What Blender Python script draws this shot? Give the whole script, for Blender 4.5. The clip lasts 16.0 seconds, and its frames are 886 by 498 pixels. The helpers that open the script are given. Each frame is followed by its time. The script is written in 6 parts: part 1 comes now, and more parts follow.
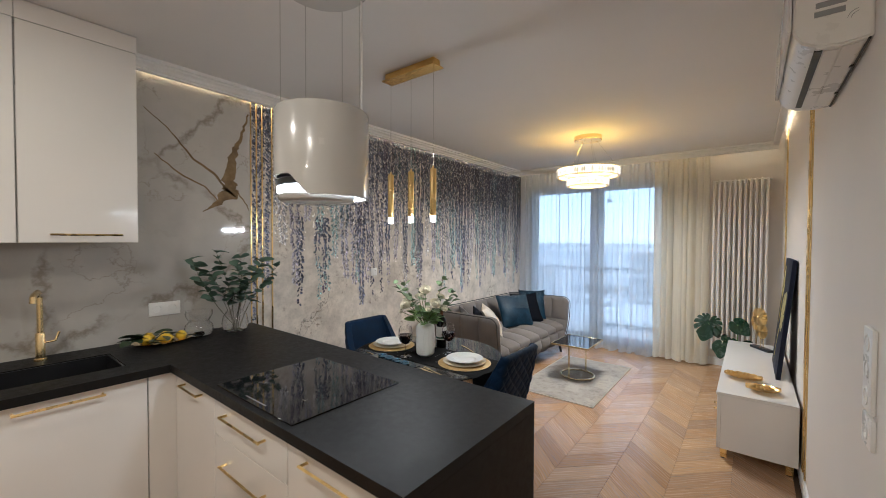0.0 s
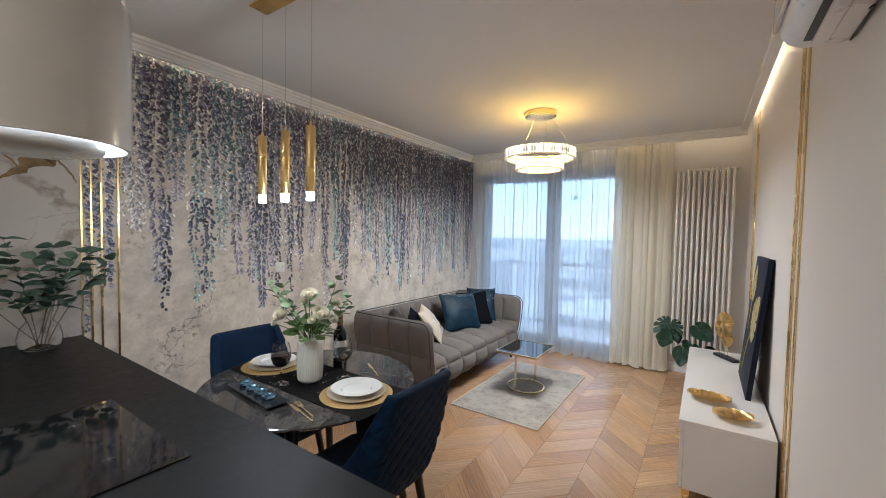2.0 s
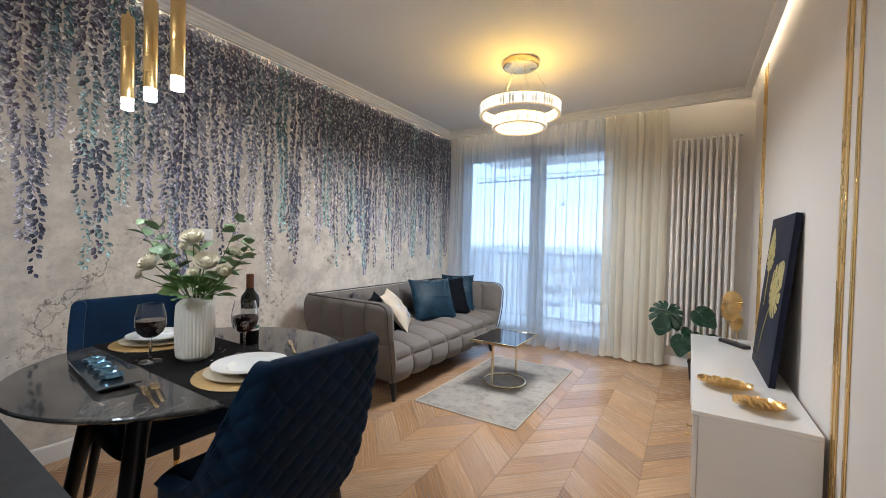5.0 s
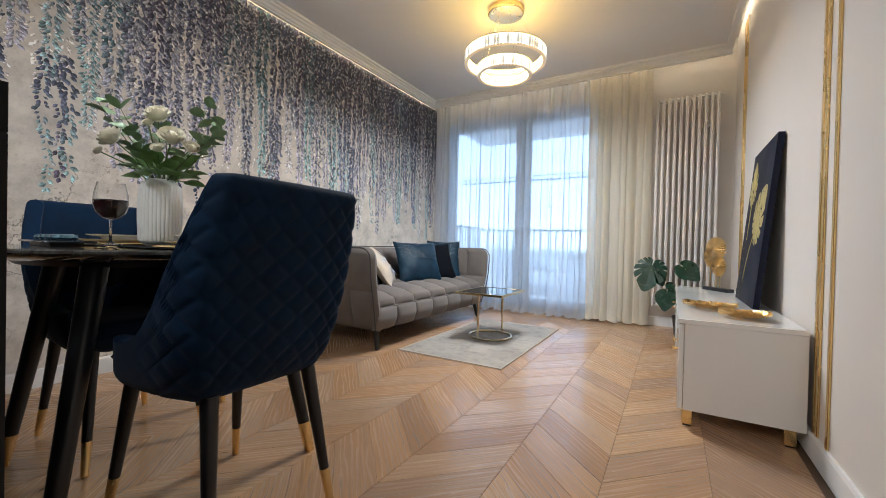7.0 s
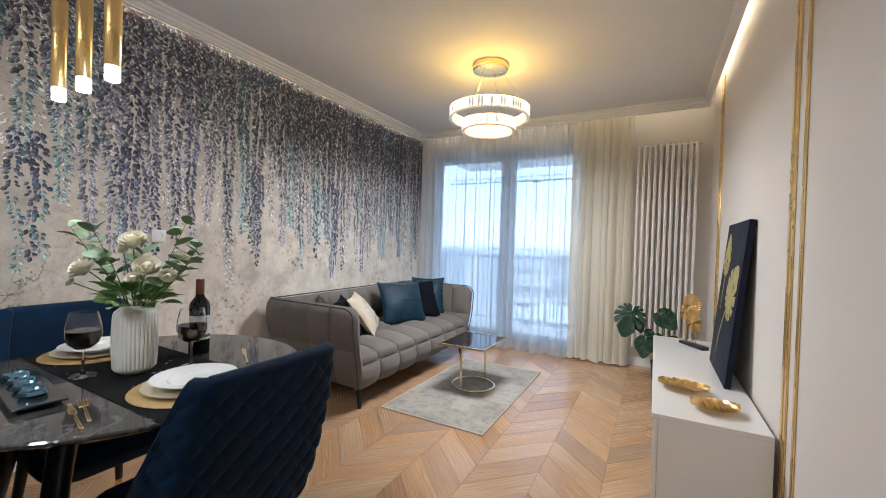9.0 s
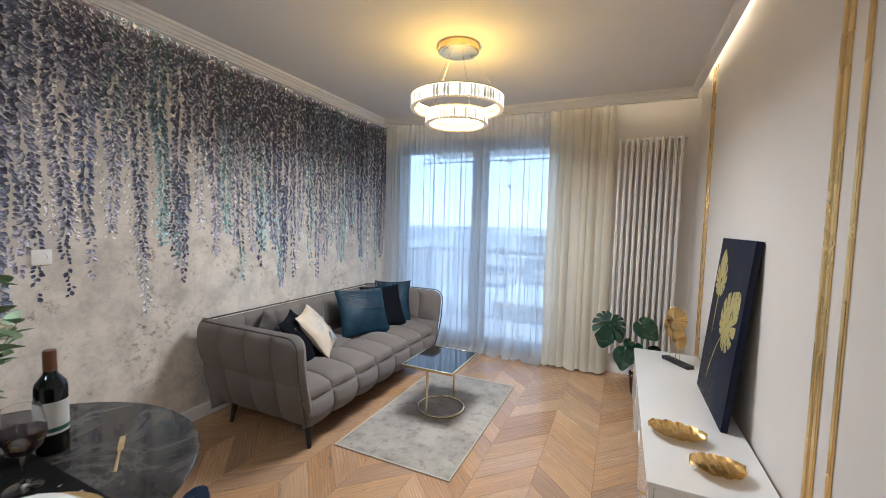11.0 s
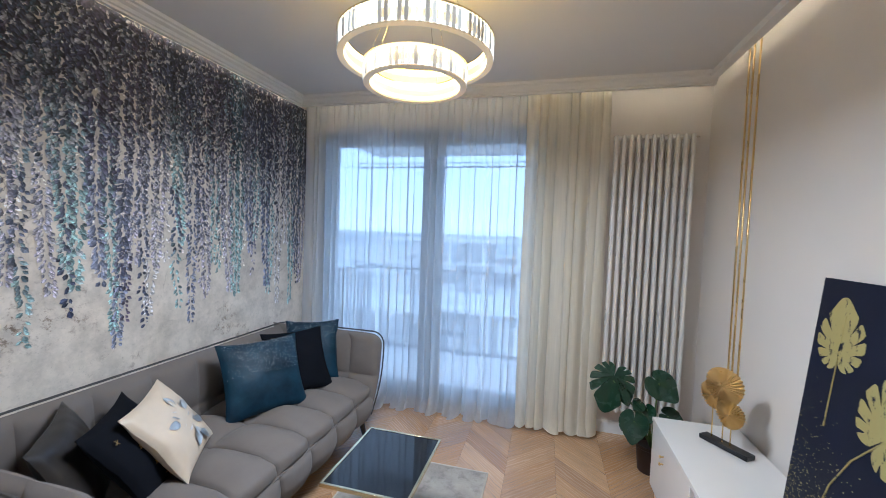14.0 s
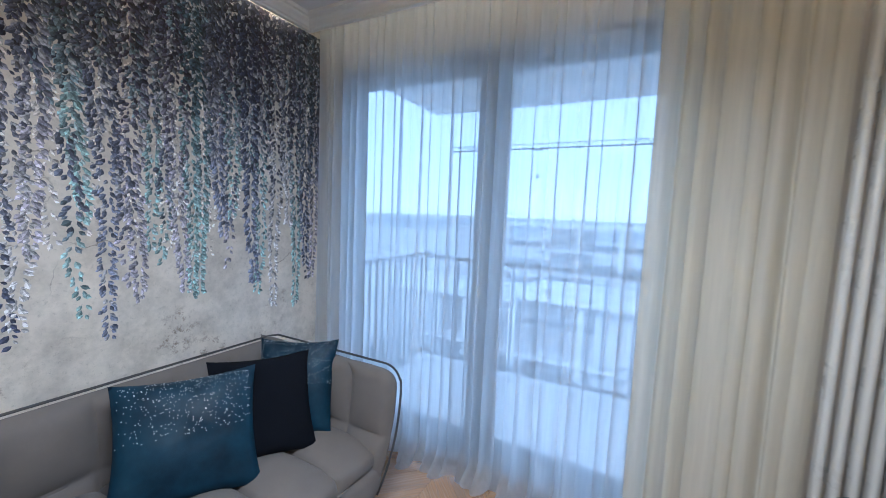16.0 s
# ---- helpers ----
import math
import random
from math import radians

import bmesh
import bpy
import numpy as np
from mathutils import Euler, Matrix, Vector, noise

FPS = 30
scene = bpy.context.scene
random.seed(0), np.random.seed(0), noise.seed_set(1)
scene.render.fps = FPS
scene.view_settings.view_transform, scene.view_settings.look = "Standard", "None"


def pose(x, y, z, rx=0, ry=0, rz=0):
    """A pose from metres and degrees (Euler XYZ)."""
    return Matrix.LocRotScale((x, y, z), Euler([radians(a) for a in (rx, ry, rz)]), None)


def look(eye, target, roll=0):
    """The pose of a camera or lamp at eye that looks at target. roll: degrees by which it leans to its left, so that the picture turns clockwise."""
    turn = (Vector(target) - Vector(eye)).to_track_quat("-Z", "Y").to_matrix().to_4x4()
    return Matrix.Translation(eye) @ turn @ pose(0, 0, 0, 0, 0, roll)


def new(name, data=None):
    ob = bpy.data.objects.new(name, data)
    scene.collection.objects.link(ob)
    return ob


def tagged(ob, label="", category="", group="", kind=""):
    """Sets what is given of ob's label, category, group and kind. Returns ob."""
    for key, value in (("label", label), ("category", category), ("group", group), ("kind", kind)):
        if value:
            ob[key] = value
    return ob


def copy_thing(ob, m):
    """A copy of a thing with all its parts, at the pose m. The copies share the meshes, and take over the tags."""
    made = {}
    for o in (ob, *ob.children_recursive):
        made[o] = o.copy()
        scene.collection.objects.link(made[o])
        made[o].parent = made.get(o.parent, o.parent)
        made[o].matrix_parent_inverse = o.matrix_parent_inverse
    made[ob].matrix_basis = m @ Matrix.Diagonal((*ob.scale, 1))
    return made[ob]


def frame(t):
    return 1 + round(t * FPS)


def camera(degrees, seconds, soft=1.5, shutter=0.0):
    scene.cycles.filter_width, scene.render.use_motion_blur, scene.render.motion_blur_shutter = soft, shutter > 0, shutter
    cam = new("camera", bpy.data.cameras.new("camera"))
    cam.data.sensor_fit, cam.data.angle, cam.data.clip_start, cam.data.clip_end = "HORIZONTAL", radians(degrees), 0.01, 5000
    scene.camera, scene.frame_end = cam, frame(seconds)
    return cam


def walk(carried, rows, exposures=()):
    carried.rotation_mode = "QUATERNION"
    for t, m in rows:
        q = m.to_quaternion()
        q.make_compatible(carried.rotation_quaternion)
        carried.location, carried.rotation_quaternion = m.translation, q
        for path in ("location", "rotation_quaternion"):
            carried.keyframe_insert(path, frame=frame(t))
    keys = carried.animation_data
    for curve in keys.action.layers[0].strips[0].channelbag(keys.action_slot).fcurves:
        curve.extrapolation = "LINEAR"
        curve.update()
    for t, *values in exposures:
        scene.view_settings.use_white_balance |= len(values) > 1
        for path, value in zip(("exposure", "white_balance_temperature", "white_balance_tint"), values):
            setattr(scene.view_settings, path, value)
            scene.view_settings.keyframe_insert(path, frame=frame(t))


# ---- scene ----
cam = camera(97.3, 16.0, soft=0.8, shutter=0.3)
METRES, EYE, TILT, LEAN, TURN = 5.2, 1.55, 0.0, 0.0, 38.3
ROWS = [
    (0.0, 0.0, 0.0, 0.0, 0.01, -1.28, -0.25),
    (0.5, 0.0154, 0.0319, -0.0029, -1.49, -1.5, -0.49),
    (1.0, 0.0297, 0.0636, -0.0049, -2.68, -1.74, -0.8),
    (1.5, 0.0495, 0.0935, -0.0066, -3.68, -1.99, -1.03),
    (2.0, 0.0762, 0.1239, -0.0046, -4.37, -2.17, -1.15),
    (2.5, 0.0939, 0.1515, -0.006, -4.69, -2.23, -1.19),
    (3.0, 0.1064, 0.1804, -0.0037, -4.88, -2.23, -1.21),
    (5.5, 0.1235, 0.2199, -0.0884, -6.45, -0.79, -1.34),
    (6.0, 0.1261, 0.2217, -0.1116, -7.01, -0.61, -1.32),
    (6.5, 0.1284, 0.2255, -0.1335, -7.45, -0.58, -1.3),
    (7.0, 0.1293, 0.2273, -0.1466, -7.84, -0.63, -1.31),
    (7.5, 0.1306, 0.2281, -0.1437, -8.2, -0.64, -1.36),
    (8.0, 0.1313, 0.2274, -0.1222, -8.6, -0.57, -1.45),
    (8.5, 0.1328, 0.226, -0.0928, -9.13, -0.52, -1.56),
    (9.0, 0.1319, 0.2251, -0.0616, -9.76, -0.8, -1.69),
    (11.5, 0.1662, 0.3353, -0.0157, -15.43, -4.17, -1.59),
    (12.0, 0.1706, 0.3764, -0.0102, -17.59, -3.98, -1.9),
    (12.5, 0.1751, 0.4091, -0.0045, -19.48, -3.54, -2.16),
    (13.0, 0.1818, 0.4356, -0.0011, -21.2, -3.02, -2.26),
    (13.5, 0.188, 0.4671, -0.0016, -22.6, -2.61, -2.2),
    (14.0, 0.196, 0.5054, -0.0028, -23.36, -2.56, -2.07),
    (14.5, 0.2225, 0.5463, -0.0065, -22.67, -2.84, -2.02),
    (15.0, 0.2573, 0.595, -0.0068, -20.25, -3.53, -2.09),
    (15.5, 0.2897, 0.6525, -0.0087, -16.8, -4.41, -2.32),
    (16.0, 0.3186, 0.7081, -0.0096, -9.79, -5.36, -2.37),
]
walk(cam, [(t, pose(0, 0, EYE, TILT, LEAN, TURN) @ pose(METRES * x, METRES * y, METRES * z, 90 + pitch, roll, yaw)) for t, x, y, z, yaw, pitch, roll in ROWS],
     exposures=[(0.0, 1.8, 5350, 5), (3.0, 1.82, 5200, 5), (7.0, 1.96, 5200, 5), (9.0, 1.94, 5200, 5), (13.0, 1.74, 4950, 5), (16.0, 1.66, 4600, 4)])

# ---- world and light ----
world = bpy.data.worlds.new("dusk")
scene.world = world
world.use_nodes = True
wn, wl = world.node_tree.nodes, world.node_tree.links
sky = wn.new("ShaderNodeTexSky")
sky.sky_type, sky.sun_disc = "NISHITA", False
sky.sun_elevation, sky.sun_rotation = radians(30), radians(180)
sky.air_density, sky.dust_density, sky.ozone_density = 1.0, 0.6, 4.0
wn["Background"].inputs["Strength"].default_value = 0.15
tint = wn.new("ShaderNodeMix")
tint.data_type, tint.blend_type = "RGBA", "MULTIPLY"
tint.inputs[0].default_value, tint.inputs[7].default_value = 1.0, (0.66, 0.87, 1.15, 1)
wl.new(sky.outputs["Color"], tint.inputs[6])
veil = wn.new("ShaderNodeMix")
veil.data_type = "RGBA"
veil.inputs[0].default_value, veil.inputs[7].default_value = 0.75, (4.5, 4.95, 5.3, 1)
wl.new(tint.outputs[2], veil.inputs[6])
wl.new(veil.outputs[2], wn["Background"].inputs["Color"])


def lamp(name, kind, m, power, color, size=0.1, size_y=None, angle=None):
    data = bpy.data.lights.new(name, kind)
    data.energy, data.color = power, color
    if kind == "AREA":
        data.shape = "RECTANGLE" if size_y else "DISK"
        data.size = size
        if size_y:
            data.size_y = size_y
    elif kind == "SUN":
        data.angle = angle
    else:
        data.shadow_soft_size = size
    if kind == "SPOT":
        data.spot_size, data.spot_blend = angle, 0.6
    ob = new(name, data)
    ob.matrix_world = m
    return ob


NEUTRAL = (1.0, 0.91, 0.82)
lamp("sun", "SUN", look((0, -6, 3.5), (0, 0, 0)), 0.6, (1.0, 0.96, 0.9), angle=radians(15))
for lx, ly in ((-1.75, -0.35), (-0.75, -0.35), (-0.4, -1.6)):
    lamp("kitchen_downlight", "AREA", pose(lx, ly, 2.655), 3.4, (1.0, 0.82, 0.62), 0.16)
for lx in (-1.929, -1.743, -1.555):
    lamp("pendant_bulb", "POINT", pose(lx, 1.867, 1.645), 1.3, NEUTRAL, 0.02)
for k in range(6):
    la = 2 * math.pi * (k + 0.5) / 6
    lamp("chandelier_led", "AREA", pose(-1.39 + 0.2 * math.cos(la), 4.262 + 0.2 * math.sin(la), 2.1335), 2.15, NEUTRAL, 0.03)
lamp("chandelier_uplight", "POINT", pose(-1.39, 4.262, 2.33), 3.6, (1.0, 0.55, 0.07), 0.12)
lamp("hood_lamp", "AREA", pose(-1.415, 0.975, 1.69), 1.5, (1.0, 0.95, 0.88), 0.2)


# ---- materials ----
def material(name):
    m = bpy.data.materials.new(name)
    m.use_nodes = True
    return m, m.node_tree.nodes, m.node_tree.links, m.node_tree.nodes["Principled BSDF"]


def mixer(n, l, kind, fac, a, b):
    """A colour mix node; fac, a and b are sockets or values."""
    x = n.new("ShaderNodeMix")
    x.data_type, x.blend_type = "RGBA", kind
    for socket, v in ((x.inputs[0], fac), (x.inputs[6], a), (x.inputs[7], b)):
        if isinstance(v, bpy.types.NodeSocket):
            l.new(v, socket)
        else:
            socket.default_value = (*v, 1) if isinstance(v, tuple) else v
    return x.outputs[2]


def ramp(n, l, fac, stops):
    r = n.new("ShaderNodeValToRGB")
    while len(r.color_ramp.elements) < len(stops):
        r.color_ramp.elements.new(0.5)
    for e, (p, c) in zip(r.color_ramp.elements, stops):
        e.position, e.color = p, (*c, 1) if isinstance(c, tuple) else (c, c, c, 1)
    l.new(fac, r.inputs[0])
    return r.outputs[0]


def coords(n, l, scale=(1, 1, 1), rot=(0, 0, 0)):
    t, m = n.new("ShaderNodeTexCoord"), n.new("ShaderNodeMapping")
    m.inputs["Scale"].default_value, m.inputs["Rotation"].default_value = scale, rot
    l.new(t.outputs["Object"], m.inputs[0])
    return m.outputs[0]


def noise_tex(n, l, vec, scale, detail=4.0, rough=0.6, distort=0.0):
    t = n.new("ShaderNodeTexNoise")
    t.inputs["Scale"].default_value, t.inputs["Detail"].default_value = scale, detail
    t.inputs["Roughness"].default_value, t.inputs["Distortion"].default_value = rough, distort
    l.new(vec, t.inputs["Vector"])
    return t.outputs[0]


def bump(n, l, p, height, strength, dist=0.002):
    b = n.new("ShaderNodeBump")
    b.inputs["Strength"].default_value, b.inputs["Distance"].default_value = strength, dist
    l.new(height, b.inputs["Height"])
    l.new(b.outputs[0], p.inputs["Normal"])


def plain(name, color, rough=0.5, metal=0.0, vary=0.12, scale=9.0, grain=0.15, grain_scale=220.0, coat=0.0, sheen=0.0, spec=0.5, stretch=(1, 1, 1)):
    """A surface with broad tone changes, fine grain and a slightly uneven gloss."""
    m, n, l, p = material(name)
    v = coords(n, l, stretch)
    big, fine = noise_tex(n, l, v, scale), noise_tex(n, l, v, grain_scale, 2.0)
    tone = ramp(n, l, big, [(0.3, 1 - vary), (0.7, 1.0)])
    l.new(mixer(n, l, "MULTIPLY", 1.0, color, tone), p.inputs["Base Color"])
    l.new(ramp(n, l, big, [(0.3, max(rough - 0.06, 0.02)), (0.7, min(rough + 0.06, 1.0))]), p.inputs["Roughness"])
    p.inputs["Metallic"].default_value, p.inputs["Coat Weight"].default_value = metal, coat
    p.inputs["Sheen Weight"].default_value, p.inputs["Specular IOR Level"].default_value = sheen, spec
    if grain:
        bump(n, l, p, fine, grain)
    return m


def glow(name, color, strength):
    m, n, l, p = material(name)
    p.inputs["Base Color"].default_value = (*color, 1)
    p.inputs["Emission Color"].default_value, p.inputs["Emission Strength"].default_value = (*color, 1), strength
    return m


def glass(name, tint=(1, 1, 1), rough=0.0):
    m, n, l, p = material(name)
    p.inputs["Base Color"].default_value = (*tint, 1)
    p.inputs["Transmission Weight"].default_value, p.inputs["Roughness"].default_value, p.inputs["IOR"].default_value = 1.0, rough, 1.45
    return m


def cloth_sheer(name, color, open_share, glow_share):
    """A woven curtain: part see-through, part translucent, finely threaded."""
    m, n, l, p = material(name)
    tr, tl, df = n.new("ShaderNodeBsdfTransparent"), n.new("ShaderNodeBsdfTranslucent"), n.new("ShaderNodeBsdfDiffuse")
    a, b = n.new("ShaderNodeMixShader"), n.new("ShaderNodeMixShader")
    tone = mixer(n, l, "MULTIPLY", 1.0, color, ramp(n, l, noise_tex(n, l, coords(n, l, (60, 60, 3)), 1.0), [(0.3, 0.9), (0.7, 1.0)]))
    l.new(tone, tl.inputs[0])
    l.new(tone, df.inputs[0])
    a.inputs[0].default_value = glow_share
    l.new(df.outputs[0], a.inputs[1])
    l.new(tl.outputs[0], a.inputs[2])
    b.inputs[0].default_value = open_share
    l.new(a.outputs[0], b.inputs[1])
    l.new(tr.outputs[0], b.inputs[2])
    l.new(b.outputs[0], n["Material Output"].inputs[0])
    return m


WHITE_WALL = plain("painted_wall", (0.74, 0.69, 0.635), 0.75, vary=0.05, scale=1.4, grain=0.12, grain_scale=160)
CEILING_PAINT = plain("ceiling_paint", (0.74, 0.72, 0.70), 0.85, vary=0.04, scale=1.1, grain=0.1)
CORNICE = plain("cornice_plaster", (0.8, 0.79, 0.77), 0.6, vary=0.04, grain=0.05)
GLOSS_WHITE = plain("white_lacquer", (0.8, 0.78, 0.75), 0.13, vary=0.03, scale=2, grain=0.0, coat=0.3)
GOLD = plain("brushed_brass", (0.84, 0.62, 0.27), 0.27, 1.0, vary=0.05, scale=3, grain=0.03)
POLISHED_GOLD = plain("polished_gold", (0.95, 0.75, 0.4), 0.22, 1.0, vary=0.06, scale=6, grain=0.04)
PALE_GOLD = plain("pale_gold", (0.8, 0.7, 0.45), 0.16, 1.0, vary=0.1, scale=20, grain=0.0)
CHROME = plain("steel", (0.72, 0.72, 0.7), 0.15, 1.0, vary=0.1, grain=0.0)
BLACK_STONE = plain("black_worktop", (0.011, 0.0105, 0.0105), 0.48, vary=0.35, scale=40, grain=0.12, grain_scale=500, spec=0.16)
BLACK_GLASS = plain("black_glass", (0.006, 0.006, 0.007), 0.03, vary=0.1, grain=0.0)
BLACK_PAINT = plain("black_paint", (0.012, 0.012, 0.013), 0.35, vary=0.2, grain=0.05)
RADIATOR_WHITE = plain("radiator_enamel", (0.78, 0.76, 0.72), 0.3, vary=0.04, grain=0.0)
FRAME_GREY = plain("window_frame_grey", (0.15, 0.165, 0.185), 0.45, vary=0.12, grain=0.06)
PLASTIC_WHITE = plain("white_plastic", (0.82, 0.81, 0.79), 0.3, vary=0.03, grain=0.0)
GLASS = glass("clear_glass")
SHEER = cloth_sheer("sheer_voile", (0.94, 0.965, 1.0), 0.33, 0.9)
DRAPE = cloth_sheer("cream_drape", (0.92, 0.88, 0.77), 0.06, 0.5)
LED = glow("led_strip", (1.0, 0.76, 0.46), 9.0)
LED_SOFT = glow("dim_led_strip", (1.0, 0.76, 0.46), 5.0)
LED_DIM = glow("curtain_led_strip", (1.0, 0.76, 0.46), 2.1)
LAMP_WHITE = glow("lamp_diffuser", (1.0, 0.9, 0.74), 14.0)


def plaster_mural():
    m, n, l, p = material("mural_plaster")
    v = coords(n, l)
    a, b, c = noise_tex(n, l, v, 1.3, 6), noise_tex(n, l, v, 7.0, 8, 0.7), noise_tex(n, l, v, 60.0, 4, 0.7)
    base = ramp(n, l, a, [(0.3, (0.6, 0.545, 0.475)), (0.5, (0.7, 0.64, 0.56)), (0.72, (0.77, 0.715, 0.64))])
    base = mixer(n, l, "MULTIPLY", 0.55, base, ramp(n, l, b, [(0.34, 0.5), (0.6, 1.08)]))
    base = mixer(n, l, "MULTIPLY", 0.5, base, ramp(n, l, c, [(0.28, 0.55), (0.42, 1.0)]))
    # cracks: the borders of large warped cells, kept in patches near the foot of the wall
    w = n.new("ShaderNodeVectorMath")
    w.operation = "MULTIPLY_ADD"
    nt = n.new("ShaderNodeTexNoise")
    nt.inputs["Scale"].default_value, nt.inputs["Detail"].default_value = 5.0, 5.0
    l.new(v, nt.inputs["Vector"])
    l.new(nt.outputs["Color"], w.inputs[0])
    w.inputs[1].default_value = (0.3, 0.3, 0.3)
    l.new(v, w.inputs[2])
    vo = n.new("ShaderNodeTexVoronoi")
    vo.feature = "DISTANCE_TO_EDGE"
    vo.inputs["Scale"].default_value = 1.9
    l.new(w.outputs[0], vo.inputs["Vector"])
    line = ramp(n, l, vo.outputs["Distance"], [(0.0, 0.3), (0.006, 1.0)])
    patch = ramp(n, l, noise_tex(n, l, v, 1.7, 2), [(0.56, 0.0), (0.64, 1.0)])
    base = mixer(n, l, "MULTIPLY", patch, base, line)
    # brown flecks where the plaster has flaked
    fl = noise_tex(n, l, v, 26.0, 6, 0.75)
    where = ramp(n, l, noise_tex(n, l, v, 2.3, 3), [(0.5, 0.0), (0.66, 1.0)])
    base = mixer(n, l, "MULTIPLY", where, base, ramp(n, l, fl, [(0.38, (0.36, 0.3, 0.26)), (0.47, (1.0, 1.0, 1.0))]))
    l.new(base, p.inputs["Base Color"])
    p.inputs["Roughness"].default_value = 0.8
    bump(n, l, p, c, 0.12)
    return m


def leaf_print():
    """Printed leaves: each leaf carries its own ink, broken up by the grain of the paper."""
    m, n, l, p = material("printed_leaves")
    a = n.new("ShaderNodeAttribute")
    a.attribute_name = "ink"
    shade = noise_tex(n, l, coords(n, l), 90.0, 3)
    c = mixer(n, l, "MULTIPLY", 0.8, a.outputs["Color"], ramp(n, l, shade, [(0.3, 0.6), (0.68, 1.3)]))
    l.new(c, p.inputs["Base Color"])
    p.inputs["Roughness"].default_value = 0.75
    return m


def marble():
    m, n, l, p = material("veined_marble")
    v = coords(n, l)
    nt = n.new("ShaderNodeTexNoise")
    nt.inputs["Scale"].default_value, nt.inputs["Detail"].default_value, nt.inputs["Roughness"].default_value = 1.6, 7.0, 0.62
    l.new(v, nt.inputs["Vector"])
    w = n.new("ShaderNodeVectorMath")
    w.operation = "MULTIPLY_ADD"
    l.new(nt.outputs["Color"], w.inputs[0])
    w.inputs[1].default_value = (0.9, 0.9, 0.9)
    l.new(v, w.inputs[2])
    c = ramp(n, l, noise_tex(n, l, v, 1.5, 5), [(0.3, (0.39, 0.37, 0.34)), (0.7, (0.53, 0.505, 0.465))])
    for scale, width, depth, lo, hi in ((1.1, 0.045, (0.27, 0.24, 0.2), 0.40, 0.52), (2.6, 0.02, (0.33, 0.3, 0.26), 0.46, 0.6)):
        vo = n.new("ShaderNodeTexVoronoi")
        vo.feature = "DISTANCE_TO_EDGE"
        vo.inputs["Scale"].default_value = scale
        l.new(w.outputs[0], vo.inputs["Vector"])
        vein = ramp(n, l, vo.outputs["Distance"], [(0.0, 1.0), (width * 0.35, 0.6), (width, 0.0)])
        keep = ramp(n, l, noise_tex(n, l, v, 1.9 * scale ** 0.5, 3), [(lo, 0.0), (hi, 1.0)])
        c = mixer(n, l, "MIX", mixer(n, l, "MULTIPLY", 1.0, vein, keep), c, depth)
    l.new(c, p.inputs["Base Color"])
    p.inputs["Roughness"].default_value = 0.07
    return m


def oak():
    """Oak boards: each board its own tone, cathedral grain along its length (local x)."""
    m, n, l, p = material("oak_board")
    o = n.new("ShaderNodeObjectInfo")
    g = n.new("ShaderNodeNewGeometry")
    r = n.new("ShaderNodeMath")
    r.operation = "ADD"
    l.new(o.outputs["Random"], r.inputs[0])
    l.new(g.outputs["Random Per Island"], r.inputs[1])
    fr = n.new("ShaderNodeMath")
    fr.operation = "FRACT"
    l.new(r.outputs[0], fr.inputs[0])
    uv = n.new("ShaderNodeUVMap")
    uv.uv_map = "grain"
    off = n.new("ShaderNodeVectorMath")
    off.operation = "MULTIPLY_ADD"
    comb = n.new("ShaderNodeCombineXYZ")
    l.new(fr.outputs[0], comb.inputs[0])
    l.new(fr.outputs[0], comb.inputs[2])
    l.new(comb.outputs[0], off.inputs[0])
    off.inputs[1].default_value = (37.0, 0, 19.0)
    l.new(uv.outputs[0], off.inputs[2])
    st = n.new("ShaderNodeMapping")
    st.inputs["Scale"].default_value = (1.3, 9.0, 1.0)
    l.new(off.outputs[0], st.inputs[0])
    w = n.new("ShaderNodeTexWave")
    w.wave_type, w.bands_direction = "BANDS", "Y"
    w.inputs["Scale"].default_value, w.inputs["Distortion"].default_value = 1.7, 9.0
    w.inputs["Detail"].default_value, w.inputs["Detail Scale"].default_value = 3.0, 1.2
    l.new(st.outputs[0], w.inputs[0])
    st2 = n.new("ShaderNodeMapping")
    st2.inputs["Scale"].default_value = (6.0, 160.0, 1.0)
    l.new(off.outputs[0], st2.inputs[0])
    fib = noise_tex(n, l, st2.outputs[0], 1.0, 3)
    tone = ramp(n, l, fr.outputs[0], [(0.0, (0.37, 0.21, 0.105)), (0.2, (0.53, 0.322, 0.165)), (0.4, (0.4, 0.256, 0.16)), (0.6, (0.57, 0.37, 0.205)), (0.8, (0.45, 0.26, 0.125)), (1.0, (0.51, 0.34, 0.205))])
    # the figure comes and goes along a board; plain straight grain between
    stp = n.new("ShaderNodeMapping")
    stp.inputs["Scale"].default_value = (2.2, 9.0, 1.0)
    l.new(off.outputs[0], stp.inputs[0])
    figure = ramp(n, l, noise_tex(n, l, stp.outputs[0], 1.0, 2), [(0.42, 0.1), (0.6, 0.85)])
    c = mixer(n, l, "MULTIPLY", figure, tone, ramp(n, l, w.outputs["Fac"], [(0.0, 0.35), (0.1, 0.62), (0.2, 1.0)]))
    c = mixer(n, l, "MULTIPLY", 0.5, c, ramp(n, l, fib, [(0.3, 0.6), (0.6, 1.0)]))
    l.new(c, p.inputs["Base Color"])
    l.new(ramp(n, l, w.outputs["Fac"], [(0.0, 0.36), (0.5, 0.15)]), p.inputs["Roughness"])
    bump(n, l, p, fib, 0.15, 0.001)
    return m


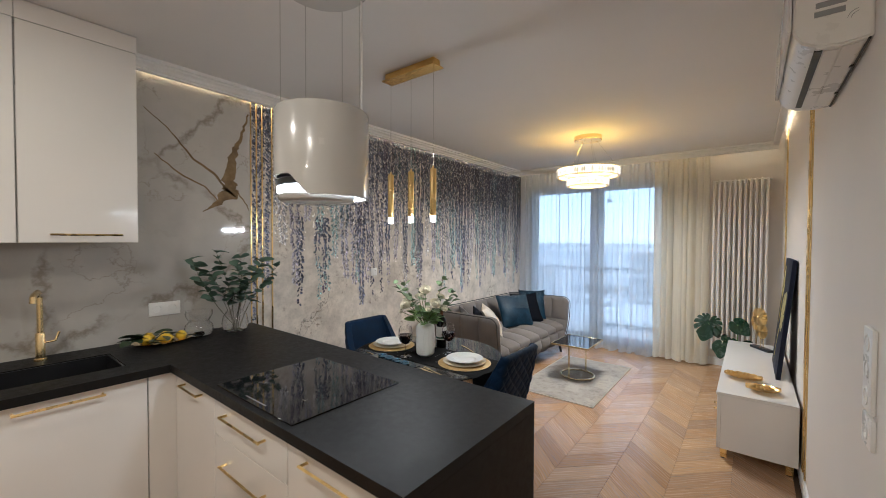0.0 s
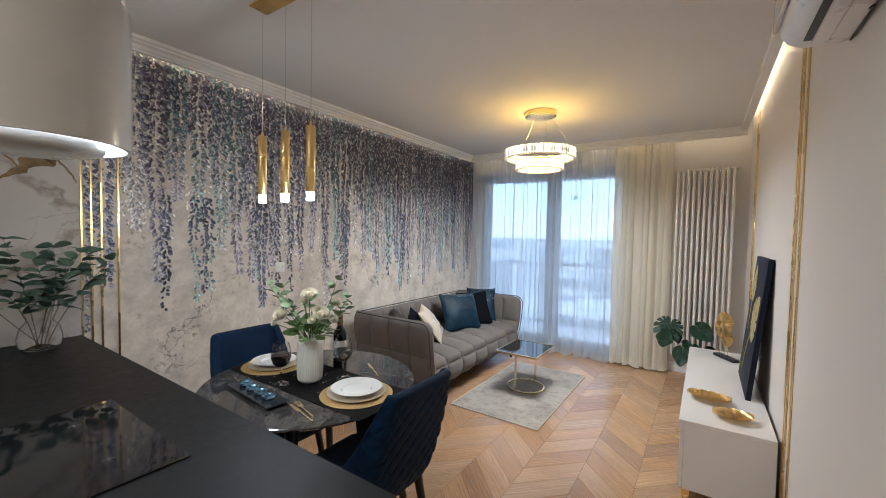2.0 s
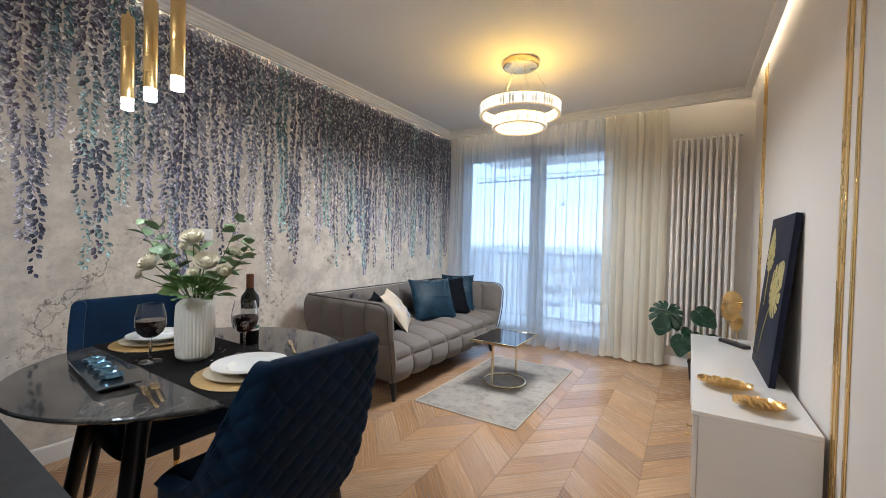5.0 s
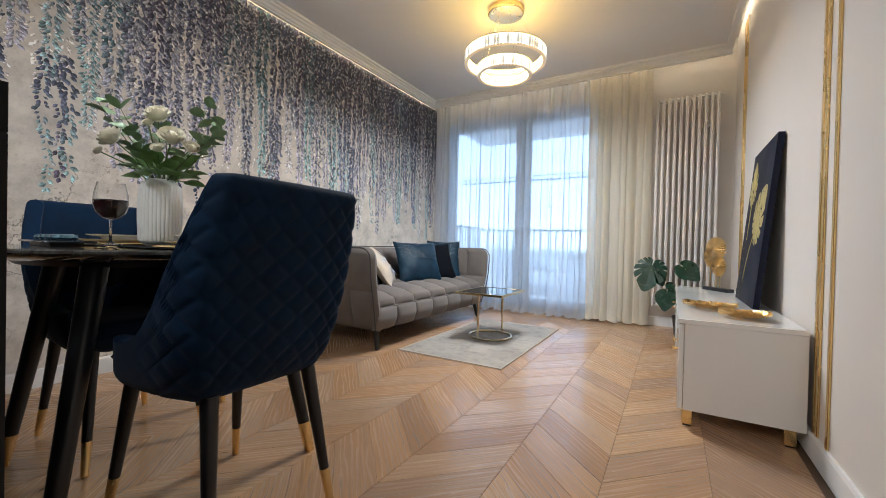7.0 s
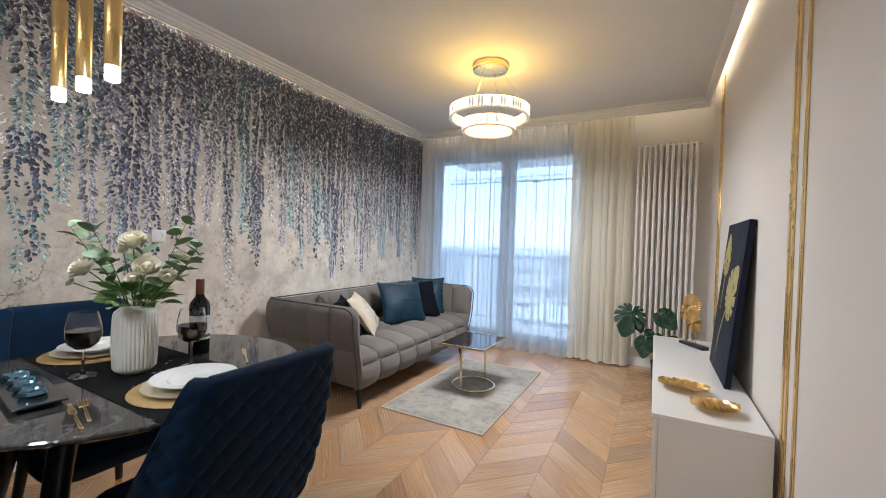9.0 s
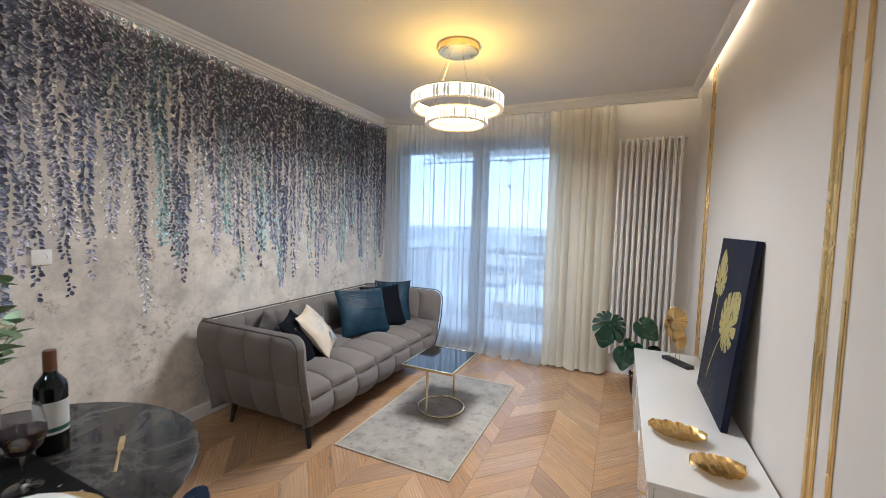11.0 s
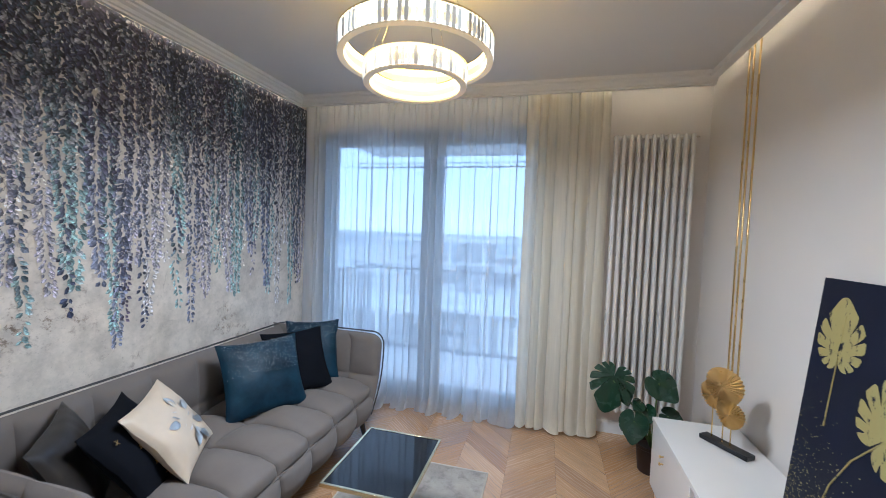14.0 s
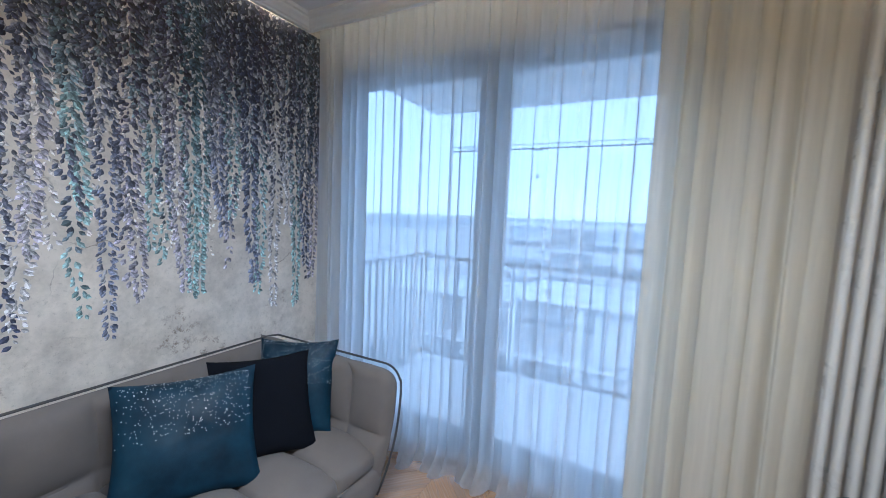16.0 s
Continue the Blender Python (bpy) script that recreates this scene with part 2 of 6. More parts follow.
MURAL_PLASTER, LEAF_PRINT, MARBLE, OAK = plaster_mural(), leaf_print(), marble(), oak()
VELVET = plain("blue_velvet", (0.0036, 0.0175, 0.048), 0.75, vary=0.4, scale=12, grain=0.1, sheen=0.05, spec=0.12)
SOFA_FABRIC = plain("grey_upholstery", (0.162, 0.143, 0.13), 0.85, vary=0.12, scale=10, grain=0.35, grain_scale=500, sheen=0.1, spec=0.2)


# ---- shaping ----
def box(bm, x0, x1, y0, y1, z0, z1, bevel=0.0, seg=2):
    vs = bmesh.ops.create_cube(bm, size=1.0, matrix=Matrix.Translation(((x0 + x1) / 2, (y0 + y1) / 2, (z0 + z1) / 2)) @ Matrix.Diagonal((x1 - x0, y1 - y0, z1 - z0, 1)))["verts"]
    if bevel:
        es = list({e for v in vs for e in v.link_edges})
        bmesh.ops.bevel(bm, geom=es, offset=bevel, segments=seg, affect="EDGES", profile=0.5)
    return bm


def lathe(bm, prof, seg=32, at=(0, 0, 0)):
    """Turns a profile of (radius, height) round the z axis."""
    rings = []
    for r, z in prof:
        rings.append([bm.verts.new((at[0] + r * math.cos(2 * math.pi * i / seg), at[1] + r * math.sin(2 * math.pi * i / seg), at[2] + z)) for i in range(seg)] if r > 1e-6 else [bm.verts.new((at[0], at[1], at[2] + z))])
    for a, b in zip(rings, rings[1:]):
        for i in range(seg):
            j = (i + 1) % seg
            q = [a[i % len(a)], a[j % len(a)], b[j % len(b)], b[i % len(b)]]
            q = list(dict.fromkeys(q))
            if len(q) > 2:
                bm.faces.new(q)
    return bm


def tube(bm, pts, r, seg=8, closed=False):
    """A round bar along points; r may be one radius or one for each point."""
    pts = [Vector(p) for p in pts]
    rs = r if isinstance(r, (list, tuple)) else [r] * len(pts)
    rings = []
    for i, p in enumerate(pts):
        a = pts[i - 1] if (i or closed) else p
        b = pts[(i + 1) % len(pts)] if (i + 1 < len(pts) or closed) else p
        d = (b - a).normalized()
        u = d.cross(Vector((0, 0, 1)) if abs(d.z) < 0.95 else Vector((1, 0, 0))).normalized()
        w = d.cross(u)
        rings.append([bm.verts.new(p + rs[i] * (u * math.cos(2 * math.pi * k / seg) + w * math.sin(2 * math.pi * k / seg))) for k in range(seg)])
    pairs = list(zip(rings, rings[1:])) + ([(rings[-1], rings[0])] if closed else [])
    for a, b in pairs:
        for k in range(seg):
            bm.faces.new((a[k], a[(k + 1) % seg], b[(k + 1) % seg], b[k]))
    if not closed:
        bm.faces.new(rings[0][::-1])
        bm.faces.new(rings[-1])
    return bm


def sheet(bm, fn, nu, nv, wrap=False):
    """A surface fn(u, v), u and v from 0 to 1."""
    rows = [[bm.verts.new(fn(i / (nu if wrap else nu - 1), j / (nv - 1))) for i in range(nu)] for j in range(nv)]
    for a, b in zip(rows, rows[1:]):
        for i in range(nu if wrap else nu - 1):
            k = (i + 1) % nu
            bm.faces.new((a[i], a[k], b[k], b[i]))
    return bm


def circle(c, r, seg=48):
    return [(c[0] + r * math.cos(2 * math.pi * i / seg), c[1] + r * math.sin(2 * math.pi * i / seg), c[2]) for i in range(seg)]


def part(name, bm, mat, parent=None, label="", smooth=True, kind=""):
    """Links a bmesh as one mesh object, under a thing or a part if one is given."""
    bmesh.ops.recalc_face_normals(bm, faces=bm.faces)
    me = bpy.data.meshes.new(name)
    bm.to_mesh(me)
    bm.free()
    me.materials.append(mat)
    if smooth:
        me.shade_smooth()
        me.set_sharp_from_angle(angle=radians(38))
    ob = new(name, me)
    if parent:
        ob.parent = parent
        ob.matrix_parent_inverse = parent.matrix_basis.inverted() if parent.type == "EMPTY" else Matrix.Identity(4)
    return tagged(ob, label=label, kind=kind)


def thing(name, at, label, category, group=""):
    """An Empty at the base of a thing; its parts are built in world places and parented to it."""
    ob = new(name)
    ob.empty_display_size = 0.1
    ob.matrix_basis = Matrix.Translation(at)
    return tagged(ob, label, category, group)


def structure(name, bm, mat, label, smooth=False, category="structure"):
    return tagged(part(name, bm, mat, None, smooth=smooth), label, category, kind="structure")


B = bmesh.new

# ---- the room ----
XL, XR, YF, YB, ZC = -3.03, 0.285, 5.96, -2.6, 2.665
bm = box(B(), XL - 0.2, XL, YB - 0.2, YF + 0.3, -0.1, 2.9)
wall_mural = structure("wall_west", bm, MURAL_PLASTER, "aged beige plaster mural wall with hanging blue wisteria", category="wall")
bm = box(B(), XR, XR + 0.2, YB - 0.2, YF + 0.3, -0.1, 2.9)
structure("wall_east", bm, WHITE_WALL, "smooth off-white painted wall", category="wall")
bm = box(B(), XL, XR, YB - 0.2, YB, -0.1, 2.9)
structure("wall_south", bm, WHITE_WALL, "plain off-white painted wall", category="wall")
WX0, WX1, WZ = -2.92, -0.82, 2.41
bm = box(B(), XL, WX0, YF, YF + 0.3, -0.1, 2.9)
box(bm, WX1, XR, YF, YF + 0.3, -0.1, 2.9)
box(bm, WX0, WX1, YF, YF + 0.3, WZ, 2.9)
box(bm, WX0, WX1, YF, YF + 0.3, -0.1, -0.004)
structure("wall_north", bm, WHITE_WALL, "off-white wall round the balcony window", category="wall")
# the lowered ceiling ends short of the east and north walls and leaves a lit slot
bm = box(B(), XL, 0.175, YB, 5.70, ZC, ZC + 0.05)
box(bm, XL, XR, YB, YF, 2.82, 2.9)
structure("ceiling", bm, CEILING_PAINT, "smooth matt off-white ceiling with lit slots along two walls", category="ceiling")


def moulding(name, prof, a, b, mat, label, mitre0=0.0, mitre1=0.0):
    """A profile of (out, up) swept from a to b; out is to the left of the way."""
    a, b = Vector(a), Vector(b)
    d = (b - a).normalized()
    o = Vector((-d.y, d.x, 0))
    bm = B()
    r0 = [bm.verts.new(a + o * p + Vector((0, 0, q)) + d * p * mitre0) for p, q in prof]
    r1 = [bm.verts.new(b + o * p + Vector((0, 0, q)) - d * p * mitre1) for p, q in prof]
    for i in range(len(prof)):
        j = (i + 1) % len(prof)
        bm.faces.new((r0[i], r0[j], r1[j], r1[i]))
    bm.faces.new(r0[::-1])
    bm.faces.new(r1)
    return structure(name, bm, mat, label, category="moulding")


CORN = [(0.035, 2.592), (0.06, 2.592), (0.063, 2.603), (0.075, 2.607), (0.085, 2.622), (0.105, 2.632), (0.108, 2.642), (0.125, 2.646), (0.128, 2.6648), (0.035, 2.6648)]
moulding("cornice_west", CORN, (XL, 5.76, 0), (XL, YB, 0), CORNICE, "white stepped plaster cornice over the mural")
NC = [(0.0, 2.592), (0.03, 2.592), (0.033, 2.603), (0.045, 2.607), (0.055, 2.622), (0.075, 2.632), (0.078, 2.642), (0.1, 2.646), (0.103, 2.6648), (0.0, 2.6648)]
moulding("cornice_north", NC, (0.225, 5.765, 0), (XL + 0.06, 5.765, 0), CORNICE, "white stepped plaster cornice in front of the curtain slot")
EC = [(0.0, 2.625), (0.05, 2.627), (0.052, 2.6648), (0.0, 2.6648)]
moulding("ceiling_edge_east", EC, (0.225, YB, 0), (0.225, 5.74, 0), CORNICE, "white edge of the lowered ceiling")
for nm, b in (("led_strip_west", (XL + 0.004, XL + 0.016, YB, 5.7, 2.655, 2.663)), ("led_strip_east", (0.125, 0.14, 0.2, 5.68, 2.717, 2.727)), ("led_strip_north", (XL + 0.05, 0.165, 5.7665, 5.774, 2.65, 2.66))):
    strip = part(nm, box(B(), *b), LED if nm == "led_strip_east" else LED_SOFT if nm == "led_strip_west" else LED_DIM)
    tagged(strip, "warm white light strip hidden in the ceiling slot", "light strip", kind="structure")
BASE = [(0.0, 0.0), (0.014, 0.0), (0.014, 0.085), (0.01, 0.095), (0.0, 0.095)]
moulding("baseboard_east", BASE, (XR, YB, 0), (XR, YF, 0), CORNICE, "white baseboard")
moulding("baseboard_west", BASE, (XL, YF, 0), (XL, 1.44, 0), CORNICE, "white baseboard")
moulding("baseboard_north", BASE, (XR, YF, 0), (WX1, YF, 0), CORNICE, "white baseboard")


def mural_leaves():
    """Hanging strands of printed leaves, as flat leaf shapes a hair in front of the wall."""
    rnd = random.Random(4)
    verts, faces, ink = [], [], []
    NAVY_INK, SLATE_INK, PLUM_INK, SEA_INK = Vector((0.03, 0.034, 0.06)), Vector((0.1, 0.108, 0.15)), Vector((0.085, 0.07, 0.105)), Vector((0.085, 0.145, 0.165))
    PALE_INK, LILAC_INK, AQUA_INK, CREAM_INK = Vector((0.52, 0.51, 0.52)), Vector((0.37, 0.35, 0.41)), Vector((0.29, 0.41, 0.41)), Vector((0.66, 0.615, 0.56))

    def leaf(y, z, size, ang, col, depth):
        s, c = math.sin(ang), math.cos(ang)
        base = len(verts)
        w = size * rnd.uniform(0.23, 0.37)
        for a, b in ((0, 0), (0.28 * size, w * 0.8), (0.62 * size, w), (size, 0), (0.62 * size, -w), (0.28 * size, -w * 0.8), (0.5 * size, w * 0.12)):
            verts.append((XL + 0.0012 + depth, y + a * s + b * c, z - a * c + b * s))
        for q, k in (((0, 6, 2, 1), 0.55), ((6, 3, 2), 0.8), ((0, 5, 4, 6), 1.1), ((6, 4, 3), 1.55)):
            faces.append((base + q[0], base + q[1], base + q[2]) + ((base + q[3],) if len(q) > 3 else ()))
            ink.extend([(col.x * k, col.y * k, col.z * k, 1.0)] * len(q))

    def strand(y, top, end, width, dark, tip, size, step, level, pale=0.16):
        """Leaves in pairs from top to end; the ink runs from dark to the tip's tint."""
        sway, n = rnd.uniform(-0.035, 0.035), max(int((top - end) / step), 4)
        for i in range(n):
            f = i / n
            z = top - (top - end) * f
            taper = 1 - 0.78 * max(0.0, (f - 0.3) / 0.7) ** 1.2
            yc = y + sway * f * f + 0.008 * math.sin(f * 11 + y * 31)
            for sgn in (-1, 1):
                yy = yc + sgn * width * taper * rnd.uniform(0.05, 1.0)
                if not 1.45 < yy < 5.93 or rnd.random() < 0.5 * f * f:
                    continue
                g = min(1.0, max(0.0, (f - 0.3) / 0.6 + rnd.uniform(-0.3, 0.3)))
                col = dark.lerp(tip, g * g * (3 - 2 * g)) * rnd.uniform(0.45, 1.75)
                if rnd.random() < pale:
                    col = col.lerp(PALE_INK, rnd.uniform(0.35, 0.85))
                leaf(yy, min(z, 2.605), size * rnd.uniform(0.7, 1.2), sgn * rnd.uniform(0.2, 1.15), col, 0.0002 * level + rnd.random() * 0.0012)

    # pale washed-out leaves behind the rest
    y = 1.46
    while y < 5.92:
        strand(y, 2.62, rnd.uniform(1.2, 1.75), rnd.uniform(0.04, 0.08), CREAM_INK * 0.95, rnd.choice((CREAM_INK, CREAM_INK, LILAC_INK.lerp(CREAM_INK, 0.6))), rnd.uniform(0.022, 0.03), 0.012, 0, 0.3)
        y += rnd.uniform(0.07, 0.13)
    # the long coloured strands, thicker and darker towards the window
    y = 1.44
    while y < 5.95:
        far = min(1.0, max(0.0, (y - 1.7) / 3.0))
        roll = rnd.random()
        tip = AQUA_INK if roll < 0.3 + 0.15 * far else LILAC_INK if roll < 0.7 else SLATE_INK * 2.0 if roll < 0.84 else PALE_INK
        dark = rnd.choice((SLATE_INK, PLUM_INK, SEA_INK, SLATE_INK)).lerp(NAVY_INK, far * rnd.uniform(0.5, 1.0))
        end = 1.22 - 0.2 * far + 0.17 * math.sin(y * 7.3) + rnd.uniform(-0.2, 0.42)
        strand(y, 2.62, end, rnd.uniform(0.032, 0.064), dark, tip, rnd.uniform(0.026, 0.036), 0.0055, rnd.randint(4, 9), 0.28 - 0.12 * far)
        y += rnd.uniform(0.075, 0.15) * (1.15 - 0.45 * far)
    # shorter dark strands crowd the top
    y = 1.44
    while y < 5.95:
        far = min(1.0, max(0.0, (y - 1.7) / 3.0))
        dark = rnd.choice((NAVY_INK, SLATE_INK * 0.7, NAVY_INK * 0.7, PLUM_INK * 0.8)).lerp(SLATE_INK, 0.45 * (1 - far))
        strand(y, 2.62, rnd.uniform(1.65, 2.42) + 0.12 * (1 - far), rnd.uniform(0.03, 0.055), dark, SLATE_INK.lerp(rnd.choice((LILAC_INK, AQUA_INK, PALE_INK)), 0.35), rnd.uniform(0.024, 0.034), 0.0075, rnd.randint(1, 6), 0.16)
        y += rnd.uniform(0.022, 0.045) * (1.5 - 0.5 * far)
    # long single trails with few leaves
    for k in range(24):
        y = rnd.uniform(1.7, 5.85)
        strand(y, 1.75, rnd.uniform(0.92, 1.2), rnd.uniform(0.012, 0.026), SLATE_INK, rnd.choice((NAVY_INK * 1.6, PLUM_INK * 1.3, AQUA_INK, LILAC_INK)), rnd.uniform(0.028, 0.036), 0.02, 10, 0.05)
    me = bpy.data.meshes.new("wisteria_print")
    me.from_pydata(verts, [], faces)
    layer = me.color_attributes.new("ink", "FLOAT_COLOR", "CORNER")
    layer.data.foreach_set("color", np.array(ink, dtype=np.float32).ravel())
    me.materials.append(LEAF_PRINT)
    ob = new("wisteria_print", me)
    ob.parent = wall_mural
    tagged(ob, "printed navy, teal and lilac wisteria leaves", kind="stuff")


mural_leaves()

# marble splashback and brass strips
bm = box(B(), XL, XL + 0.012, YB, 1.435, 0.9, 2.60)
structure("splashback", bm, MARBLE, "polished white marble splashback with grey veins", category="splashback")


def brass_strip(x, y, z0, z1, w, side, label):
    bm = B()
    x1 = x + side * 0.008
    box(bm, min(x, x1), max(x, x1), y - w / 2, y + w / 2, z0, z1, 0.002, 1)
    tagged(part("brass_strip", bm, GOLD), label, "wall trim", "brass wall strips", "structure")


for sy in (1.443, 1.487, 1.532, 1.612):
    brass_strip(XL, sy, 0.1, 2.6, 0.011, 1, "vertical brass strip between marble and mural")
for sy in (3.362, 3.322, 3.212, 5.428, 5.375, 5.305):
    brass_strip(XR, sy, 0.096, 2.7, 0.022 if sy < 4 else 0.013, -1, "vertical brass strip on the off-white wall")

# ---- window, balcony ----
win = thing("window_1", (-1.87, 6.1, 0), "dark grey double balcony window with clear glass", "window")
win["kind"] = "structure"
FY0, FY1 = 6.03, 6.10
bm = B()
for b in ((WX0, WX0 + 0.06, 0, WZ), (WX1 - 0.06, WX1, 0, WZ), (WX0 + 0.06, WX1 - 0.06, WZ - 0.05, WZ), (WX0 + 0.06, WX1 - 0.06, 0, 0.05)):
    box(bm, b[0], b[1], FY0, FY1, b[2], b[3], 0.004, 1)
part("window_frame", bm, FRAME_GREY, win)
for sx0, sx1 in ((WX0 + 0.063, -1.825), (-1.819, WX1 - 0.063)):
    bm = B()
    for b in ((sx0, sx0 + 0.085, 0.053, WZ - 0.053), (sx1 - 0.085, sx1, 0.053, WZ - 0.053), (sx0 + 0.085, sx1 - 0.085, WZ - 0.115, WZ - 0.053), (sx0 + 0.085, sx1 - 0.085, 0.053, 0.15)):
        box(bm, b[0], b[1], FY0 - 0.02, FY1 - 0.015, b[2], b[3], 0.004, 1)
    sash = part("sash", bm, FRAME_GREY, win)
    pane = part("pane", box(B(), sx0 + 0.085, sx1 - 0.085, 6.06, 6.068, 0.15, WZ - 0.115), GLASS, sash)
    pane.visible_shadow = False
    vent = part("trickle_vent", box(B(), (sx0 + sx1) / 2 - 0.2, (sx0 + sx1) / 2 + 0.2, FY0 - 0.045, FY0 - 0.022, WZ - 0.045, WZ - 0.015, 0.004, 1), PLASTIC_WHITE, sash)


def curtain(name, x0, x1, y, z0, z1, folds, depth, mat, label, seed, nu):
    rnd = random.Random(seed)
    ph = [rnd.uniform(0, 6.28) for _ in range(6)]

    pool = 0.1 if mat is SHEER else 0.03

    def fn(u, v):
        s = u * folds * 2 * math.pi
        d = math.sin(s + 0.9 * math.sin(s * 0.37 + ph[0]) + 0.5 * math.sin(s * 0.173 + ph[1]))
        spread = 0.55 + 0.45 * (1 - v) ** 0.5
        low = (1 - v)
        lap = 0.35 * (x1 - x0) / folds * (0.45 + 0.55 * math.sin(s * 0.21 + ph[5]) ** 2) * (0.35 + 0.65 * low ** 0.4)
        x = x0 + (x1 - x0) * u + lap * math.sin(s + 1.2 + 0.9 * math.sin(s * 0.37 + ph[0])) + 0.012 * math.sin(s * 0.5 + ph[2]) * low
        yy = y + depth * spread * d * (0.7 + 0.3 * math.sin(s * 0.29 + ph[3])) + 0.02 * low ** 3 * math.sin(s * 0.41 + ph[4])
        # the hem trails forward on the floor in waves
        foot = max(0.0, 1 - v / 0.05)
        yy -= pool * foot ** 2 * (0.75 + 0.4 * math.sin(s * 0.31 + ph[2]))
        z = z0 + (z1 - z0) * v + 0.022 * foot ** 2 * (0.5 + 0.5 * math.sin(s * 0.6 + ph[5]))
        return (x, yy, z)

    # rows lie closer together near the floor
    bm = sheet(B(), lambda u, v: fn(u, v * v), nu, 22)
    ob = part(name, bm, mat)
    tagged(ob, label, "curtain")
    hem = sheet(B(), lambda u, v: (Vector(fn(u, v * (0.02 if mat is SHEER else 0.034))) + Vector((0, -0.003, 0.001))), nu, 5)
    part("hem", hem, mat, ob, "folded hem")
    return ob


curtain("sheer_curtain", -3.0, -0.97, 5.84, 0.006, 2.69, 31, 0.024, SHEER, "sheer white voile curtain across the balcony window", 3, 900)
curtain("drape", -1.03, -0.42, 5.805, 0.015, 2.69, 8, 0.038, DRAPE, "gathered cream drape beside the radiator", 8, 260)
rail = part("curtain_rail", box(B(), XL + 0.02, -0.4, 5.80, 5.85, 2.69, 2.71), PLASTIC_WHITE)
tagged(rail, "white ceiling curtain rail", "curtain rail", kind="structure")

CONCRETE = plain("concrete", (0.6, 0.61, 0.62), 0.85, vary=0.3, scale=1.5, grain=0.3, grain_scale=40)
BALCONY_WHITE = plain("balcony_render", (0.84, 0.84, 0.84), 0.8, vary=0.1, scale=2)
SITE_GROUND = plain("site_ground", (0.56, 0.58, 0.6), 0.95, vary=0.65, scale=0.16, grain=0.0)
RAIL_GREY = plain("railing_steel", (0.05, 0.055, 0.06), 0.5, vary=0.1)
balcony = thing("balcony", (-1.0, 6.8, -0.03), "concrete balcony with a grey steel railing", "balcony")
part("floor_slab", box(B(), -3.06, 3.2, 6.26, 7.5, -0.25, -0.03, 0.01, 1), BALCONY_WHITE, balcony)
part("upper_slab", box(B(), -2.98, 3.2, 6.26, 7.4, 2.46, 2.72, 0.01, 1), BALCONY_WHITE, balcony)
for z0, z1 in ((1.03, 1.06), (0.03, 0.06)):
    part("front_rail", box(B(), -3.0, 3.1, 7.375, 7.415, z0, z1), RAIL_GREY, balcony)
for z0, z1 in ((1.062, 1.09), (0.062, 0.09)):
    part("side_rail", box(B(), -3.022, -2.988, 6.27, 7.42, z0, z1), RAIL_GREY, balcony)
bar_mesh = None
for i in range(62):
    if i < 50:
        m = Matrix.Translation((-2.9 + i * 0.115, 7.395, 0.06))
    else:
        m = Matrix.Translation((-3.005, 6.34 + (i - 50) * 0.09, 0.09))
    if bar_mesh is None:
        bar = part("baluster", box(B(), -0.006, 0.006, -0.012, 0.012, 0, 0.97), RAIL_GREY)
        bar_mesh = bar.data
    else:
        bar = new("baluster", bar_mesh)
    bar.parent, bar.matrix_basis = balcony, Matrix.Translation((1.0, -6.8, 0.03)) @ m
structure("ground", box(B(), -1500, 1500, 9, 3000, -16.2, -16), SITE_GROUND, "grey snow-dusted building site far below", category="ground")


SNOW = plain("flat_roof", (0.7, 0.74, 0.78), 0.8, vary=0.5, scale=0.5, grain=0.0)


def shell_building(x, y, w, d, storeys, top, label):
    """A concrete frame under construction: slabs, columns and a core."""
    b = thing("building_shell", (x, y, -16), label, "building", "unfinished buildings")
    h = (top + 16) / storeys
    for i in range(storeys + 1):
        part("slab", box(B(), x - w / 2, x + w / 2, y - d / 2, y + d / 2, -16 + i * h - 0.3, -16 + i * h), CONCRETE, b)
    for i in range(storeys):
        for k in range(int(w / 5) + 1):
            cx = x - w / 2 + 0.4 + k * (w - 0.8) / int(w / 5)
            part("column", box(B(), cx - 0.3, cx + 0.3, y - d / 2 + 0.3, y - d / 2 + 0.9, -16 + i * h, -16 + (i + 1) * h - 0.3), CONCRETE, b)
    part("roof_deck", box(B(), x - w / 2 + 0.3, x + w / 2 - 0.3, y - d / 2 + 0.3, y + d / 2 - 0.3, top + 0.004, top + 0.1), SNOW, b)
    part("core", box(B(), x - w * 0.2, x - w * 0.2 + 5, y - 3, y + 3, -16, top + 0.2), CONCRETE, b)
    return b


shell_building(-7, 66, 36, 16, 5, 0.3, "unfinished grey concrete frame building")
shell_building(-22, 44, 20, 10, 2, -6.5, "low unfinished concrete block behind the railing")
shell_building(0, 42, 24, 10, 2, -5.5, "low unfinished concrete block behind the railing")
# Air haze is mixed into this base colour as pale blue-grey.
HAZE_TINT = plain("far_haze_tint", (0.42, 0.49, 0.56), 0.95, vary=0.4, scale=0.03, grain=0.0)
rnd = random.Random(9)
bm = B()
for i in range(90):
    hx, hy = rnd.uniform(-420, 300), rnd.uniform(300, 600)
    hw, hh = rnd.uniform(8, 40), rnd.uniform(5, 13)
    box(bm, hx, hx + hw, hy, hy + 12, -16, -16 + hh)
tagged(part("far_town", bm, HAZE_TINT, smooth=False), "far houses and woods tinted pale blue-grey for haze", "backdrop", kind="structure")
crane = thing("tower_crane", (26, 110, -16), "yellow lattice tower crane far off", "crane")
bm = B()
